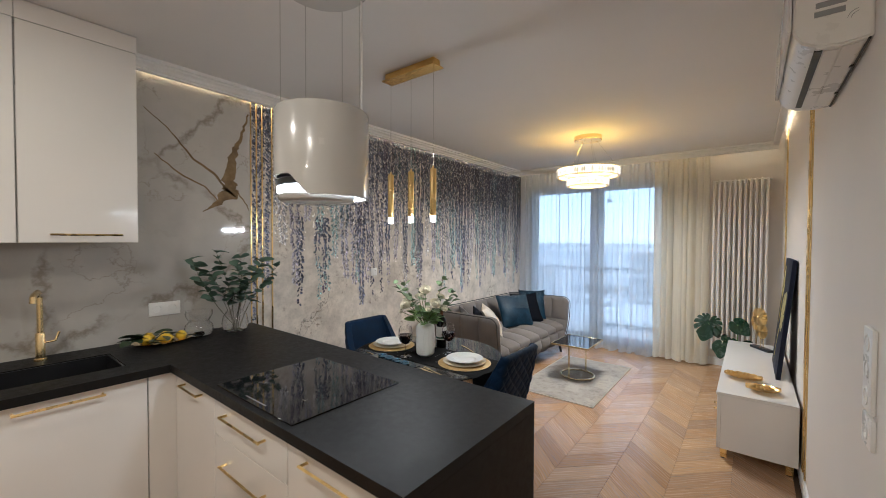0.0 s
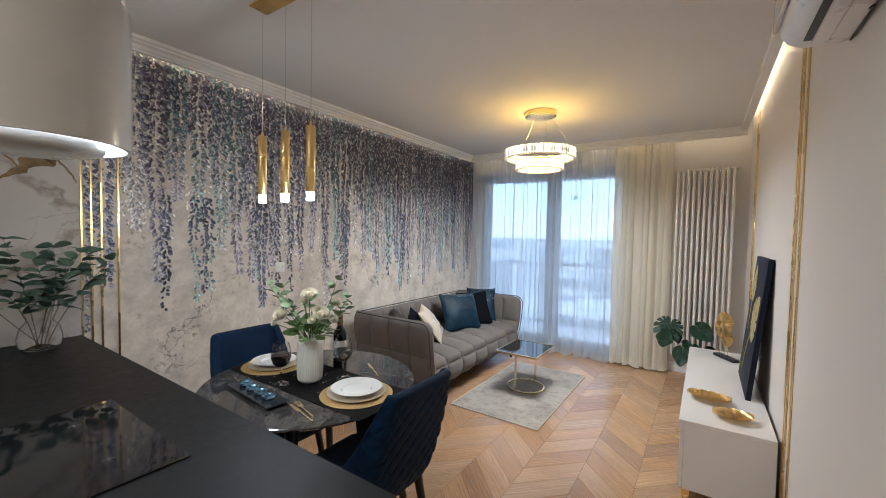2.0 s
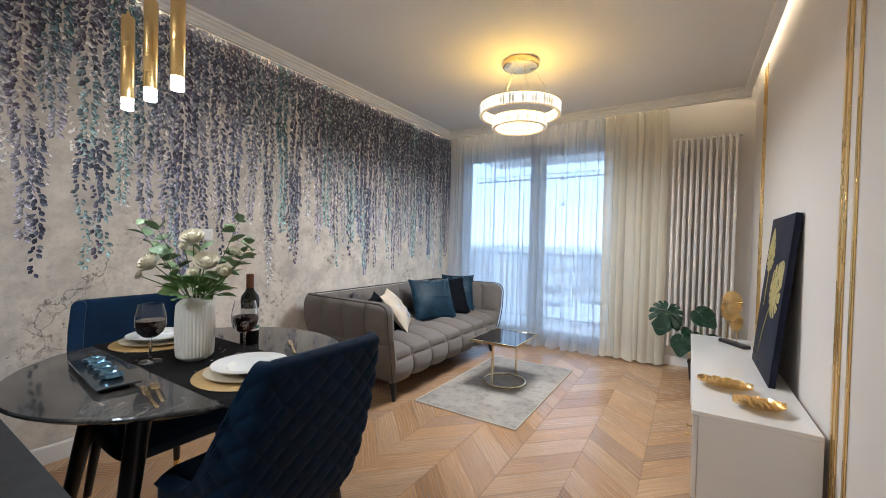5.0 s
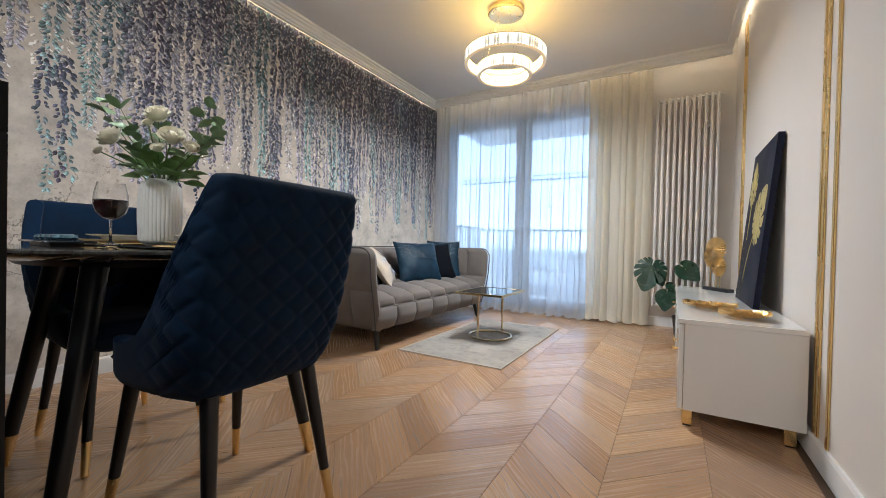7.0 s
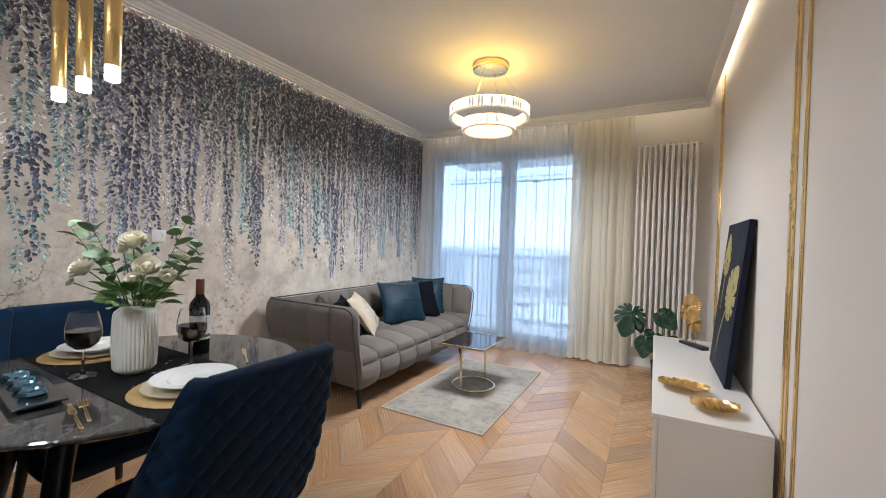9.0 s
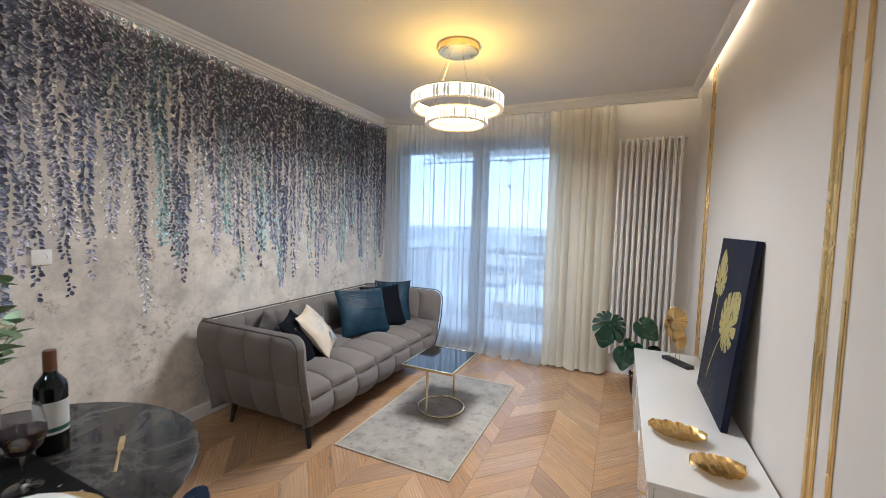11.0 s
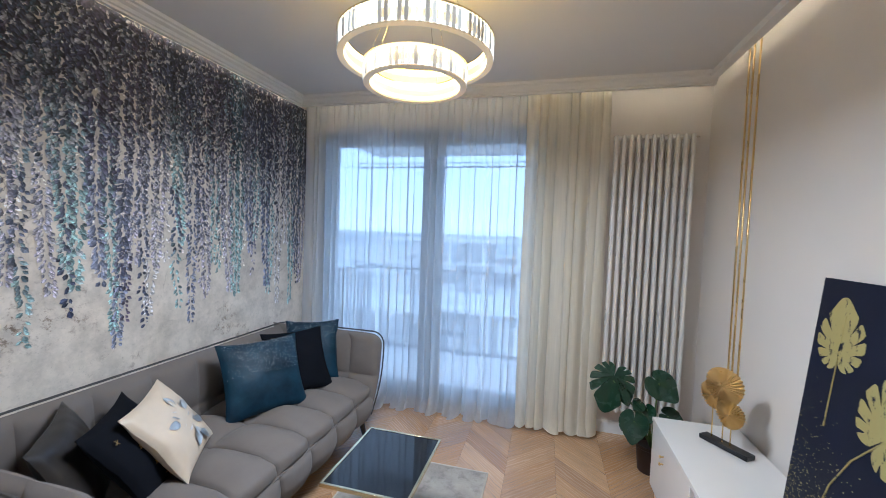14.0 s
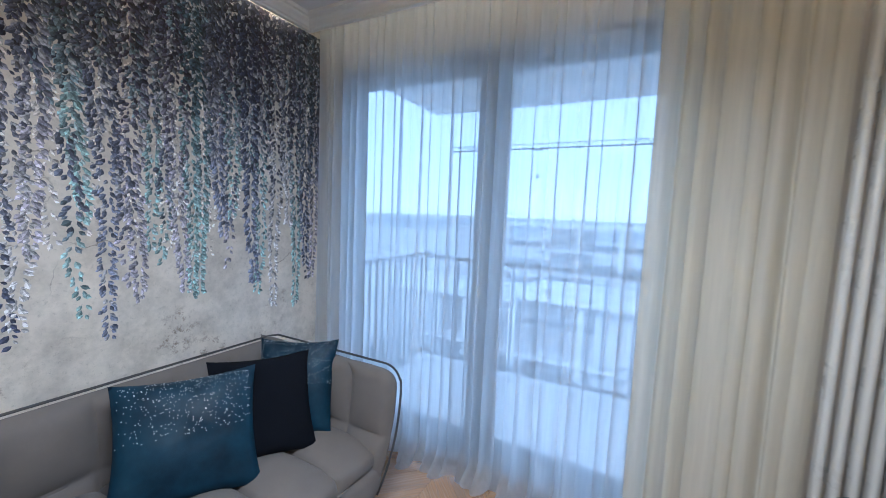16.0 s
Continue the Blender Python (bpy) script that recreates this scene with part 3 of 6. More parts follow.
for dx, dy in ((-0.8, -0.8), (0.8, -0.8), (0.8, 0.8), (-0.8, 0.8)):
    tube(bm, [(26 + dx, 110 + dy, -16), (26 + dx, 110 + dy, 19.7)], 0.12, 4)
for k in range(24):
    zz = -16 + k * 1.5
    tube(bm, [(25.2, 109.2, zz), (26.8, 109.2, zz + 1.5)], 0.07, 4)
part("mast", bm, RAIL_GREY, crane)
bm = B()
for dz, dy in ((0, -0.6), (0, 0.6), (1.3, 0)):
    tube(bm, [(40, 110 + dy, 19.7 + dz), (-57, 110 + dy, 19.7 + dz)], 0.1, 4)
for k in range(64):
    xx = 40 - k * 1.5
    tube(bm, [(xx, 109.4, 19.7), (xx - 0.75, 110, 21)], 0.06, 4)
    tube(bm, [(xx - 0.75, 110, 21), (xx - 1.5, 109.4, 19.7)], 0.06, 4)
part("jib", bm, RAIL_GREY, crane)
part("trolley", box(B(), -31, -29, 109.3, 110.7, 19.2, 19.6), RAIL_GREY, crane)
part("hoist_rope", tube(B(), [(-30, 110, 19.2), (-30, 110, 12.4)], 0.05, 4), RAIL_GREY, crane)
part("hook_block", box(B(), -30.5, -29.5, 109.7, 110.3, 11.8, 12.8, 0.15, 1), RAIL_GREY, crane)


# ---- kitchen ----
def bar_handle(parent, a, b, out, r=0.006):
    """A square brass bar on two feet, from a to b, standing off by the vector out."""
    a, b, out = Vector(a), Vector(b), Vector(out)
    bm = B()
    tube(bm, [a + out, b + out], r, 4)
    d = (b - a).normalized() * r
    tube(bm, [a + d, a + out + d], r, 4)
    tube(bm, [b - d, b + out - d], r, 4)
    part("handle", bm, GOLD, parent, "brass bar handle", smooth=False)


def base_unit(x0, x1, y0, y1, fronts, label, face):
    """A white base cabinet; fronts are (u0, u1, z0, z1, handle z or None); face 'x' looks to +x, 'y' to -y."""
    c = thing("base_cabinet", ((x0 + x1) / 2, (y0 + y1) / 2, 0), label, "cabinet", "kitchen base cabinets")
    part("body", box(B(), x0, x1, y0, y1, 0.08, 0.868 if face == "y" else 0.68), GLOSS_WHITE, c)
    for u0, u1, z0, z1, h0, h1, hz in fronts:
        if face == "y":
            d = part("drawer_front", box(B(), u0 + 0.0015, u1 - 0.0015, y0 - 0.02, y0 - 0.001, z0, z1, 0.0015, 1), GLOSS_WHITE, c)
            bar_handle(d, (h0, y0 - 0.02, hz), (h1, y0 - 0.02, hz), (0, -0.03, 0))
        else:
            d = part("door", box(B(), x1 + 0.001, x1 + 0.02, u0 + 0.0015, u1 - 0.0015, z0, z1, 0.0015, 1), GLOSS_WHITE, c)
            bar_handle(d, (x1 + 0.02, h0, hz), (x1 + 0.02, h1, hz), (0.03, 0, 0))
    return c


base_unit(XL + 0.02, -2.36, -0.05, 0.60, [(-0.05, 0.60, 0.1, 0.868, 0.14, 0.435, 0.835)], "white glossy sink cabinet with a brass handle", "x")
base_unit(XL + 0.02, -2.36, -1.5, -0.052, [(-1.5, -0.052, 0.1, 0.868, -0.9, -0.5, 0.835)], "white glossy base cabinet with a brass handle", "x")
base_unit(-2.355, -1.862, 0.74, 1.40, [(-2.335, -1.862, 0.1, 0.868, -2.21, -1.99, 0.825)], "white glossy corner cabinet with a brass handle", "y")
base_unit(-1.86, -1.257, 0.74, 1.40, [(-1.86, -1.257, 0.69, 0.868, -1.745, -1.405, 0.80), (-1.86, -1.257, 0.397, 0.687, -1.745, -1.405, 0.59), (-1.86, -1.257, 0.1, 0.394, -1.745, -1.405, 0.3)], "white glossy drawer cabinet under the hob", "y")
base_unit(-1.255, -0.70, 0.74, 1.40, [(-1.255, -0.70, 0.54, 0.868, -1.14, -0.81, 0.815), (-1.255, -0.70, 0.1, 0.537, -1.14, -0.81, 0.48)], "white glossy drawer cabinet at the peninsula end", "y")
fil = part("corner_filler", box(B(), -2.37, -2.338, 0.603, 0.738, 0.09, 0.868), GLOSS_WHITE)
tagged(fil, "white glossy corner filler strip between cabinets", "cabinet filler")
worktop = thing("worktop", (-2.0, 0.9, 0.87), "matt black stone worktop around the corner and peninsula", "worktop")


def stone_slab(outline):
    """A flat slab cut to an outline, with a slightly eased edge."""
    bm = B()
    f = bm.faces.new([bm.verts.new((x, y, 0.87)) for x, y in outline])
    up = bmesh.ops.extrude_face_region(bm, geom=[f])
    bmesh.ops.translate(bm, verts=[v for v in up["geom"] if isinstance(v, bmesh.types.BMVert)], vec=(0, 0, 0.04))
    return bm


# the slab runs round the sink opening, with a hairline joint behind the basin
part("slab", stone_slab([(XL + 0.013, -1.5), (-2.31, -1.5), (-2.31, 0.69), (-0.667, 0.69), (-0.667, 1.437), (XL + 0.013, 1.437), (XL + 0.013, 0.2205), (-2.80, 0.2205), (-2.80, 0.545), (-2.47, 0.545), (-2.47, -0.1), (-2.80, -0.1), (-2.80, 0.2195), (XL + 0.013, 0.2195)]), BLACK_STONE, worktop, smooth=False)
part("waterfall_end", box(B(), -0.697, -0.667, 0.69, 1.437, 0.0, 0.869), BLACK_STONE, worktop)
part("dining_side_panel", box(B(), -2.99, -0.698, 1.402, 1.43, 0.0, 0.869), BLACK_STONE, worktop)
sink = thing("sink", (-2.63, 0.22, 0.7), "black undermount sink in the worktop", "sink")
bm = B()
for b in ((-2.80, -2.79, -0.1, 0.545), (-2.48, -2.47, -0.1, 0.545), (-2.79, -2.48, -0.1, -0.09), (-2.79, -2.48, 0.535, 0.545)):
    box(bm, *b, 0.70, 0.905)
box(bm, -2.80, -2.47, -0.1, 0.545, 0.69, 0.70)
part("basin", bm, BLACK_PAINT, sink, smooth=False)
part("drain", lathe(B(), [(0, 0.703), (0.04, 0.703), (0.045, 0.7)], 24, (-2.63, 0.22, 0)), GOLD, sink)
tap = thing("kitchen_tap", (-2.92, 0.288, 0.91), "polished gold kitchen tap behind the sink", "tap")
part("base", lathe(B(), [(0, 0.91), (0.026, 0.91), (0.026, 0.918), (0.019, 0.924), (0.019, 1.05), (0.016, 1.055), (0, 1.055)], 20, (-2.92, 0.288, 0)), POLISHED_GOLD, tap)
part("spout", tube(B(), [(-2.92, 0.288, 1.05), (-2.92, 0.288, 1.24), (-2.905, 0.283, 1.265), (-2.87, 0.275, 1.275), (-2.74, 0.25, 1.27), (-2.72, 0.246, 1.262), (-2.718, 0.245, 1.235)], 0.0125, 12), POLISHED_GOLD, tap)
part("lever", tube(B(), [(-2.92, 0.295, 1.0), (-2.92, 0.345, 1.005), (-2.92, 0.36, 1.05)], 0.006, 8), POLISHED_GOLD, tap)
hob = thing("induction_hob", (-1.52, 0.97, 0.91), "black glass induction hob set in the worktop", "hob")
part("glass_plate", box(B(), -1.82, -1.222, 0.715, 1.235, 0.9105, 0.916, 0.002, 1), BLACK_GLASS, hob)
HOB_PRINT = plain("hob_print", (0.12, 0.12, 0.12), 0.4, grain=0.0)
for zx, zy in ((-1.67, 0.86), (-1.37, 0.86), (-1.67, 1.1), (-1.37, 1.1)):
    part("zone_mark", box(box(B(), zx - 0.014, zx + 0.014, zy - 0.001, zy + 0.001, 0.9161, 0.9164), zx - 0.001, zx + 0.001, zy - 0.014, zy + 0.014, 0.9161, 0.9165), HOB_PRINT, hob, "thin grey cooking zone cross")
part("touch_controls", box(B(), -1.6, -1.44, 0.735, 0.741, 0.9161, 0.9164), HOB_PRINT, hob, "row of grey touch marks")


def wall_unit(y0, y1, label, handle=True):
    c = thing("wall_cabinet", (-2.86, (y0 + y1) / 2, 1.53), label, "cabinet", "kitchen wall cabinets")
    part("body", box(B(), XL + 0.013, -2.70, y0, y1, 1.53, 2.66), GLOSS_WHITE, c)
    d = part("door", box(B(), -2.699, -2.68, y0 + 0.002, y1 - (0.002 if handle else 0.002), 1.53, 2.568, 0.0015, 1), GLOSS_WHITE, c)
    part("filler", box(B(), -2.699, -2.681, y0, y1, 2.571, 2.66), GLOSS_WHITE, c)
    if handle:
        bar_handle(d, (-2.68, y0 + 0.105, 1.57), (-2.68, y1 - 0.075, 1.57), (0.03, 0, 0), 0.005)


wall_unit(0.197, 0.655, "white glossy wall cabinet with a slim brass handle")
wall_unit(-0.27, 0.195, "white glossy wall cabinet beside the first", True)
wall_unit(-1.0, -0.272, "white glossy wall cabinet near the corner", True)


def round_socket(parent, x, y, z, side):
    bm = B()
    m = Matrix.Translation((x, y, z)) @ Matrix.Rotation(radians(90) * side, 4, "Y")
    lathe(bm, [(0.026, 0.0), (0.026, 0.003), (0.021, 0.003), (0.019, -0.004), (0, -0.004)], 24)
    bm.transform(m)
    part("socket", bm, PLASTIC_WHITE, parent)


out1 = thing("double_outlet", (XL + 0.012, 0.87, 1.06), "white double power outlet on the marble", "outlet")
part("plate", box(B(), XL + 0.012, XL + 0.022, 0.782, 0.958, 1.052, 1.138, 0.003, 2), PLASTIC_WHITE, out1)
for sy in (0.828, 0.912):
    round_socket(out1, XL + 0.022, sy, 1.095, 1)
out2 = thing("triple_outlet", (XR, 1.66, 1.05), "vertical row of three white sockets on the wall", "outlet")
part("plate", box(B(), XR - 0.012, XR, 1.61, 1.715, 1.055, 1.30, 0.003, 2), PLASTIC_WHITE, out2)
for sz in (1.1, 1.178, 1.256):
    round_socket(out2, XR - 0.012, 1.662, sz, -1)
out3 = thing("single_outlet", (XR, 1.655, 0.95), "single white socket below the row", "outlet")
part("plate", box(B(), XR - 0.012, XR, 1.6, 1.71, 0.955, 1.045, 0.003, 2), PLASTIC_WHITE, out3)
round_socket(out3, XR - 0.012, 1.655, 1.0, -1)
sw = thing("wall_thermostat", (XL, 2.684, 1.18), "white square dial switch on the mural wall", "switch")
part("plate", box(B(), XL + 0.004, XL + 0.016, 2.645, 2.725, 1.185, 1.265, 0.003, 2), PLASTIC_WHITE, sw)
round_socket(sw, XL + 0.017, 2.685, 1.225, 1)

# lemons, leaves, vases on the worktop
LEMON = plain("lemon_peel", (0.75, 0.5, 0.03), 0.45, vary=0.2, scale=30, grain=0.4, grain_scale=300)
LEAF_GREEN = plain("leaf_green", (0.12, 0.2, 0.055), 0.45, vary=0.4, scale=25, grain=0.1)
EUCALYPTUS = plain("eucalyptus_leaf", (0.085, 0.145, 0.1), 0.6, vary=0.35, scale=30, grain=0.1)
STEM = plain("stem", (0.08, 0.07, 0.03), 0.6, vary=0.3)
PETAL = plain("ranunculus_petal", (0.82, 0.77, 0.62), 0.6, vary=0.12, scale=40, grain=0.1)
CERAMIC = plain("white_ceramic", (0.78, 0.77, 0.73), 0.3, vary=0.05, scale=8, grain=0.0)


def blade(bm, m, length, width, bend=0.25, seg=6):
    """A leaf: pointed, folded along its rib and bent down towards the tip."""
    prev = None
    for i in range(seg + 1):
        f = i / seg
        w = width * math.sin(math.pi * min(1, f * 0.96 + 0.04)) ** 0.7 / 2
        z = -bend * length * f * f
        row = [bm.verts.new(m @ Vector((length * f, -w, z + 0.25 * w))), bm.verts.new(m @ Vector((length * f, 0, z))), bm.verts.new(m @ Vector((length * f, w, z + 0.25 * w)))]
        if prev:
            bm.faces.new((prev[0], prev[1], row[1], row[0]))
            bm.faces.new((prev[1], prev[2], row[2], row[1]))
        prev = row


def aim(p, d, spin=0.0):
    q = Vector(d).normalized().to_track_quat("X", "Z")
    return Matrix.Translation(p) @ q.to_matrix().to_4x4() @ Matrix.Rotation(spin, 4, "X")


def sprig(parent, start, tip, rnd, leaf_len, leaf_w, count, mat, bow=0.05, first=0.3):
    """A bowed stem with leaves in pairs."""
    s, t = Vector(start), Vector(tip)
    side = Vector((rnd.uniform(-1, 1), rnd.uniform(-1, 1), 0)).normalized() * bow
    pts = [s.lerp(t, k / 8) + side * math.sin(math.pi * k / 8) for k in range(9)]
    part("stem", tube(B(), pts, [0.0025 - 0.0016 * k / 8 for k in range(9)], 5), STEM, parent)
    bm = B()
    for k in range(count):
        f = first + (1 - first) * k / max(count - 1, 1)
        i = min(int(f * 8), 7)
        p = pts[i].lerp(pts[i + 1], f * 8 - i)
        d0 = (pts[i + 1] - pts[i]).normalized()
        for sgn in (-1, 1):
            a = rnd.uniform(0, 6.28)
            out = Vector((math.cos(a), math.sin(a), rnd.uniform(-0.2, 0.7)))
            blade(bm, aim(p, d0 * 0.35 + out, rnd.uniform(-0.8, 0.8)), leaf_len * rnd.uniform(0.7, 1.15), leaf_w * rnd.uniform(0.8, 1.1), rnd.uniform(0.05, 0.35))
    part("leaves", bm, mat, parent)


plate = thing("lemon_dish", (-2.84, 0.8, 0.91), "gold dish of lemons with dark green leaves", "fruit dish")
bm = lathe(B(), [(0, 0.912), (0.08, 0.912), (0.15, 0.922), (0.155, 0.926), (0.15, 0.925), (0.08, 0.916), (0, 0.916)], 40)
bm.transform(Matrix.Translation((-2.85, 0.81, 0)) @ Matrix.Diagonal((0.7, 1.0, 1, 1)))
part("dish", bm, POLISHED_GOLD, plate)
rnd = random.Random(5)
for lx, ly, a in ((-2.83, 0.72, 0.4), (-2.80, 0.81, 1.3), (-2.87, 0.83, 2.2), (-2.82, 0.9, 0.1), (-2.9, 0.75, 1.9)):
    bm = lathe(B(), [(0, -0.044), (0.006, -0.04), (0.012, -0.034), (0.024, -0.022), (0.03, 0.0), (0.024, 0.022), (0.012, 0.034), (0.006, 0.039), (0, 0.042)], 18)
    bm.transform(Matrix.Translation((lx, ly, 0.945)) @ Matrix.Rotation(a, 4, "Z") @ Matrix.Rotation(1.5, 4, "Y"))
    part("lemon", bm, LEMON, plate)
bm = B()
for k in range(26):
    a = rnd.uniform(0, 6.28)
    p = Vector((-2.84 + rnd.uniform(-0.06, 0.07), rnd.choice((rnd.uniform(0.62, 0.72), rnd.uniform(0.7, 0.92))), rnd.uniform(0.93, 0.975)))
    blade(bm, aim(p, (math.cos(a), math.sin(a), rnd.uniform(-0.1, 0.35)), rnd.uniform(-0.6, 0.6)), rnd.uniform(0.07, 0.11), 0.045, 0.2)
part("lemon_leaves", bm, plain("lemon_leaf", (0.025, 0.045, 0.018), 0.4, vary=0.4, scale=25), plate)


def bubble_vase(name, at, prof, label):
    v = thing(name, at, label, "vase")
    inner = [(max(r - 0.004, 0.0), z + (0.006 if i == 0 else 0)) for i, (r, z) in enumerate(prof)]
    part("vessel", lathe(B(), [(0, prof[0][1])] + prof + inner[::-1] + [(0, prof[0][1] + 0.006)], 36, at), GLASS, v)
    return v


bubble_vase("glass_jar", (-2.87, 1.02, 0.911), [(0.06, 0), (0.075, 0.01), (0.085, 0.04), (0.078, 0.075), (0.062, 0.09), (0.06, 0.1), (0.07, 0.118), (0.08, 0.14), (0.078, 0.165)], "empty clear bubble-shaped glass vase")
ev = bubble_vase("eucalyptus_vase", (-2.83, 1.235, 0.911), [(0.06, 0), (0.08, 0.02), (0.085, 0.06), (0.075, 0.11), (0.052, 0.14), (0.05, 0.15), (0.06, 0.175), (0.072, 0.21), (0.066, 0.26), (0.06, 0.29)], "clear glass vase with eucalyptus sprigs")
rnd = random.Random(12)
for tx, ty, tz in ((-2.78, 0.95, 1.42), (-2.7, 1.02, 1.34), (-2.84, 1.12, 1.46), (-2.72, 1.2, 1.37), (-2.68, 1.36, 1.4), (-2.82, 1.42, 1.38), (-2.75, 1.5, 1.35), (-2.9, 1.3, 1.42)):
    sprig(ev, (-2.83 + rnd.uniform(-0.02, 0.02), 1.235 + rnd.uniform(-0.02, 0.02), 0.93), (tx, ty, tz), rnd, 0.075, 0.052, 9, EUCALYPTUS, 0.04, 0.42)

# the rust-gold vein of the marble slab, inlaid flush
def gold_vein(points, seed):
    bm = B()
    prev = None
    for (y0, z0, w0), (y1, z1, w1) in zip(points, points[1:]):
        for i in range(8):
            f = i / 8
            y, z, w = y0 + (y1 - y0) * f, z0 + (z1 - z0) * f, w0 + (w1 - w0) * f
            k = noise.noise(Vector((y * 24, z * 24, seed))) * 0.5 + noise.noise(Vector((y * 70, z * 70, seed))) * 0.35
            y += 0.02 * k
            d = Vector((y1 - y0, z1 - z0)).normalized()
            a = w * (1 + k) / 2 + 0.0006
            b = w * (1 - k) / 2 + 0.0006
            row = (bm.verts.new((XL + 0.0128, y - d.y * a, z + d.x * a)), bm.verts.new((XL + 0.0128, y + d.y * b, z - d.x * b)))
            if prev:
                bm.faces.new((prev[0], prev[1], row[1], row[0]))
            prev = row
    return bm


VEIN = plain("rust_gold_vein", (0.26, 0.18, 0.095), 0.12, vary=0.5, scale=14, grain=0.0)
splash = bpy.data.objects["splashback"]
part("gold_vein", gold_vein([(1.425, 2.50, 0.01), (1.36, 2.30, 0.02), (1.31, 2.17, 0.05), (1.285, 1.98, 0.085), (1.29, 1.90, 0.10), (1.22, 1.83, 0.05), (1.14, 1.77, 0.01), (1.10, 1.74, 0.004)], 1), VEIN, splash)
part("gold_vein", gold_vein([(1.27, 1.90, 0.012), (1.18, 2.02, 0.016), (1.05, 2.10, 0.012), (0.9, 2.28, 0.006), (0.75, 2.40, 0.004)], 2), VEIN, splash)
part("gold_vein", gold_vein([(1.2, 1.83, 0.008), (1.12, 1.92, 0.008), (0.98, 1.98, 0.01), (0.8, 2.12, 0.004)], 3), VEIN, splash)
part("gold_vein", gold_vein([(1.33, 1.92, 0.008), (1.4, 1.82, 0.008), (1.425, 1.76, 0.003)], 4), VEIN, splash)

# ---- cooker hood ----
HX, HY = -1.415, 0.975
hood = thing("cooker_hood", (HX, HY, 1.73), "white round island cooker hood on steel cables", "cooker hood")
HOOD_WHITE = plain("hood_enamel", (0.56, 0.55, 0.525), 0.22, vary=0.03, grain=0.0, coat=0.4)


def hood_edge(a):
    """The height of the shell's lower edge round the hood: a smooth step where the lamp shows."""
    d = (math.degrees(a) - 250) % 360
    d = d if d < 180 else d - 360
    f = min(1, max(0, (62 - abs(d)) / 30))
    return 1.722 + 0.08 * f * f * (3 - 2 * f)


bm = B()
N = 96
outer_r = [[bm.verts.new((HX + r * math.cos(2 * math.pi * i / N), HY + r * math.sin(2 * math.pi * i / N), z if z else hood_edge(2 * math.pi * i / N))) for i in range(N)] for r, z in ((0.178, 0), (0.19, 0), (0.19, 2.068), (0.186, 2.075), (0.02, 2.075))]
for a, b in zip(outer_r, outer_r[1:]):
    for i in range(N):
        bm.faces.new((a[i], a[(i + 1) % N], b[(i + 1) % N], b[i]))
bm.faces.new(outer_r[-1])
part("shell", bm, HOOD_WHITE, hood)
part("inner_plate", lathe(B(), [(0, 1.702), (0.12, 1.702), (0.145, 1.706), (0.153, 1.714), (0.155, 1.73), (0.15, 1.735), (0, 1.735)], 64, (HX - 0.012, HY - 0.016, 0)), HOOD_WHITE, hood)
part("lamp_ring", lathe(B(), [(0.02, 1.736), (0.16, 1.736), (0.164, 1.74), (0.164, 1.762), (0.02, 1.764), (0.02, 1.736)], 64, (HX - 0.008, HY - 0.011, 0)), glow("hood_light", (1.0, 0.96, 0.9), 3.0), hood)
part("filter", lathe(B(), [(0, 1.766), (0.17, 1.766), (0.176, 1.778), (0.176, 1.79), (0, 1.79)], 48, (HX, HY, 0)), plain("filter_dark", (0.05, 0.05, 0.05), 0.4, 0.6), hood)
part("canopy", lathe(B(), [(0, 2.60), (0.18, 2.60), (0.19, 2.61), (0.19, 2.665), (0, 2.665)], 48, (HX, HY, 0)), HOOD_WHITE, hood)
for a in (-101, -11, 79, 169):
    px, py = HX + 0.178 * math.cos(radians(a)), HY + 0.17 * math.sin(radians(a))
    part("cable", tube(B(), [(px, py, 2.07), (px, py, 2.61)], 0.0018, 6), CHROME, hood)
part("power_cord", tube(B(), [(HX + 0.05, HY + 0.165, 2.07), (HX + 0.052, HY + 0.166, 2.3), (HX + 0.05, HY + 0.165, 2.61)], 0.0035, 8), PLASTIC_WHITE, hood)
for k in range(5):
    a = radians(228)
    bm = box(B(), -0.002, 0.002, -0.004, 0.004, -0.006, 0.006)
    bm.transform(Matrix.Translation((HX + 0.19 * math.cos(a), HY + 0.19 * math.sin(a), 1.9 + 0.026 * k)) @ Matrix.Rotation(a, 4, "Z"))
    part("control_mark", bm, plain("control_grey", (0.3, 0.3, 0.3), 0.5), hood)

# ---- air conditioner ----
ACY0, ACY1 = 1.752, 2.545
ac = thing("air_conditioner", (XR, 2.15, 2.17), "white wall-mounted air conditioner with a glossy front", "air conditioner")
prof = [(XR, 2.45), (XR, 2.186), (0.268, 2.178), (0.212, 2.174), (0.158, 2.18), (0.12, 2.2), (0.101, 2.23), (0.096, 2.255), (0.096, 2.44), (0.115, 2.458), (0.2, 2.462)]
bm = B()
r0 = [bm.verts.new((x, ACY0, z)) for x, z in prof]
r1 = [bm.verts.new((x, ACY1, z)) for x, z in prof]
for i in range(len(prof)):
    j = (i + 1) % len(prof)
    bm.faces.new((r0[i], r0[j], r1[j], r1[i]))
bm.faces.new(r0[::-1])
bm.faces.new(r1)
bmesh.ops.bevel(bm, geom=[e for e in bm.edges if abs(e.verts[0].co.y - e.verts[1].co.y) < 0.01], offset=0.006, segments=2, affect="EDGES")
part("housing", bm, PLASTIC_WHITE, ac)
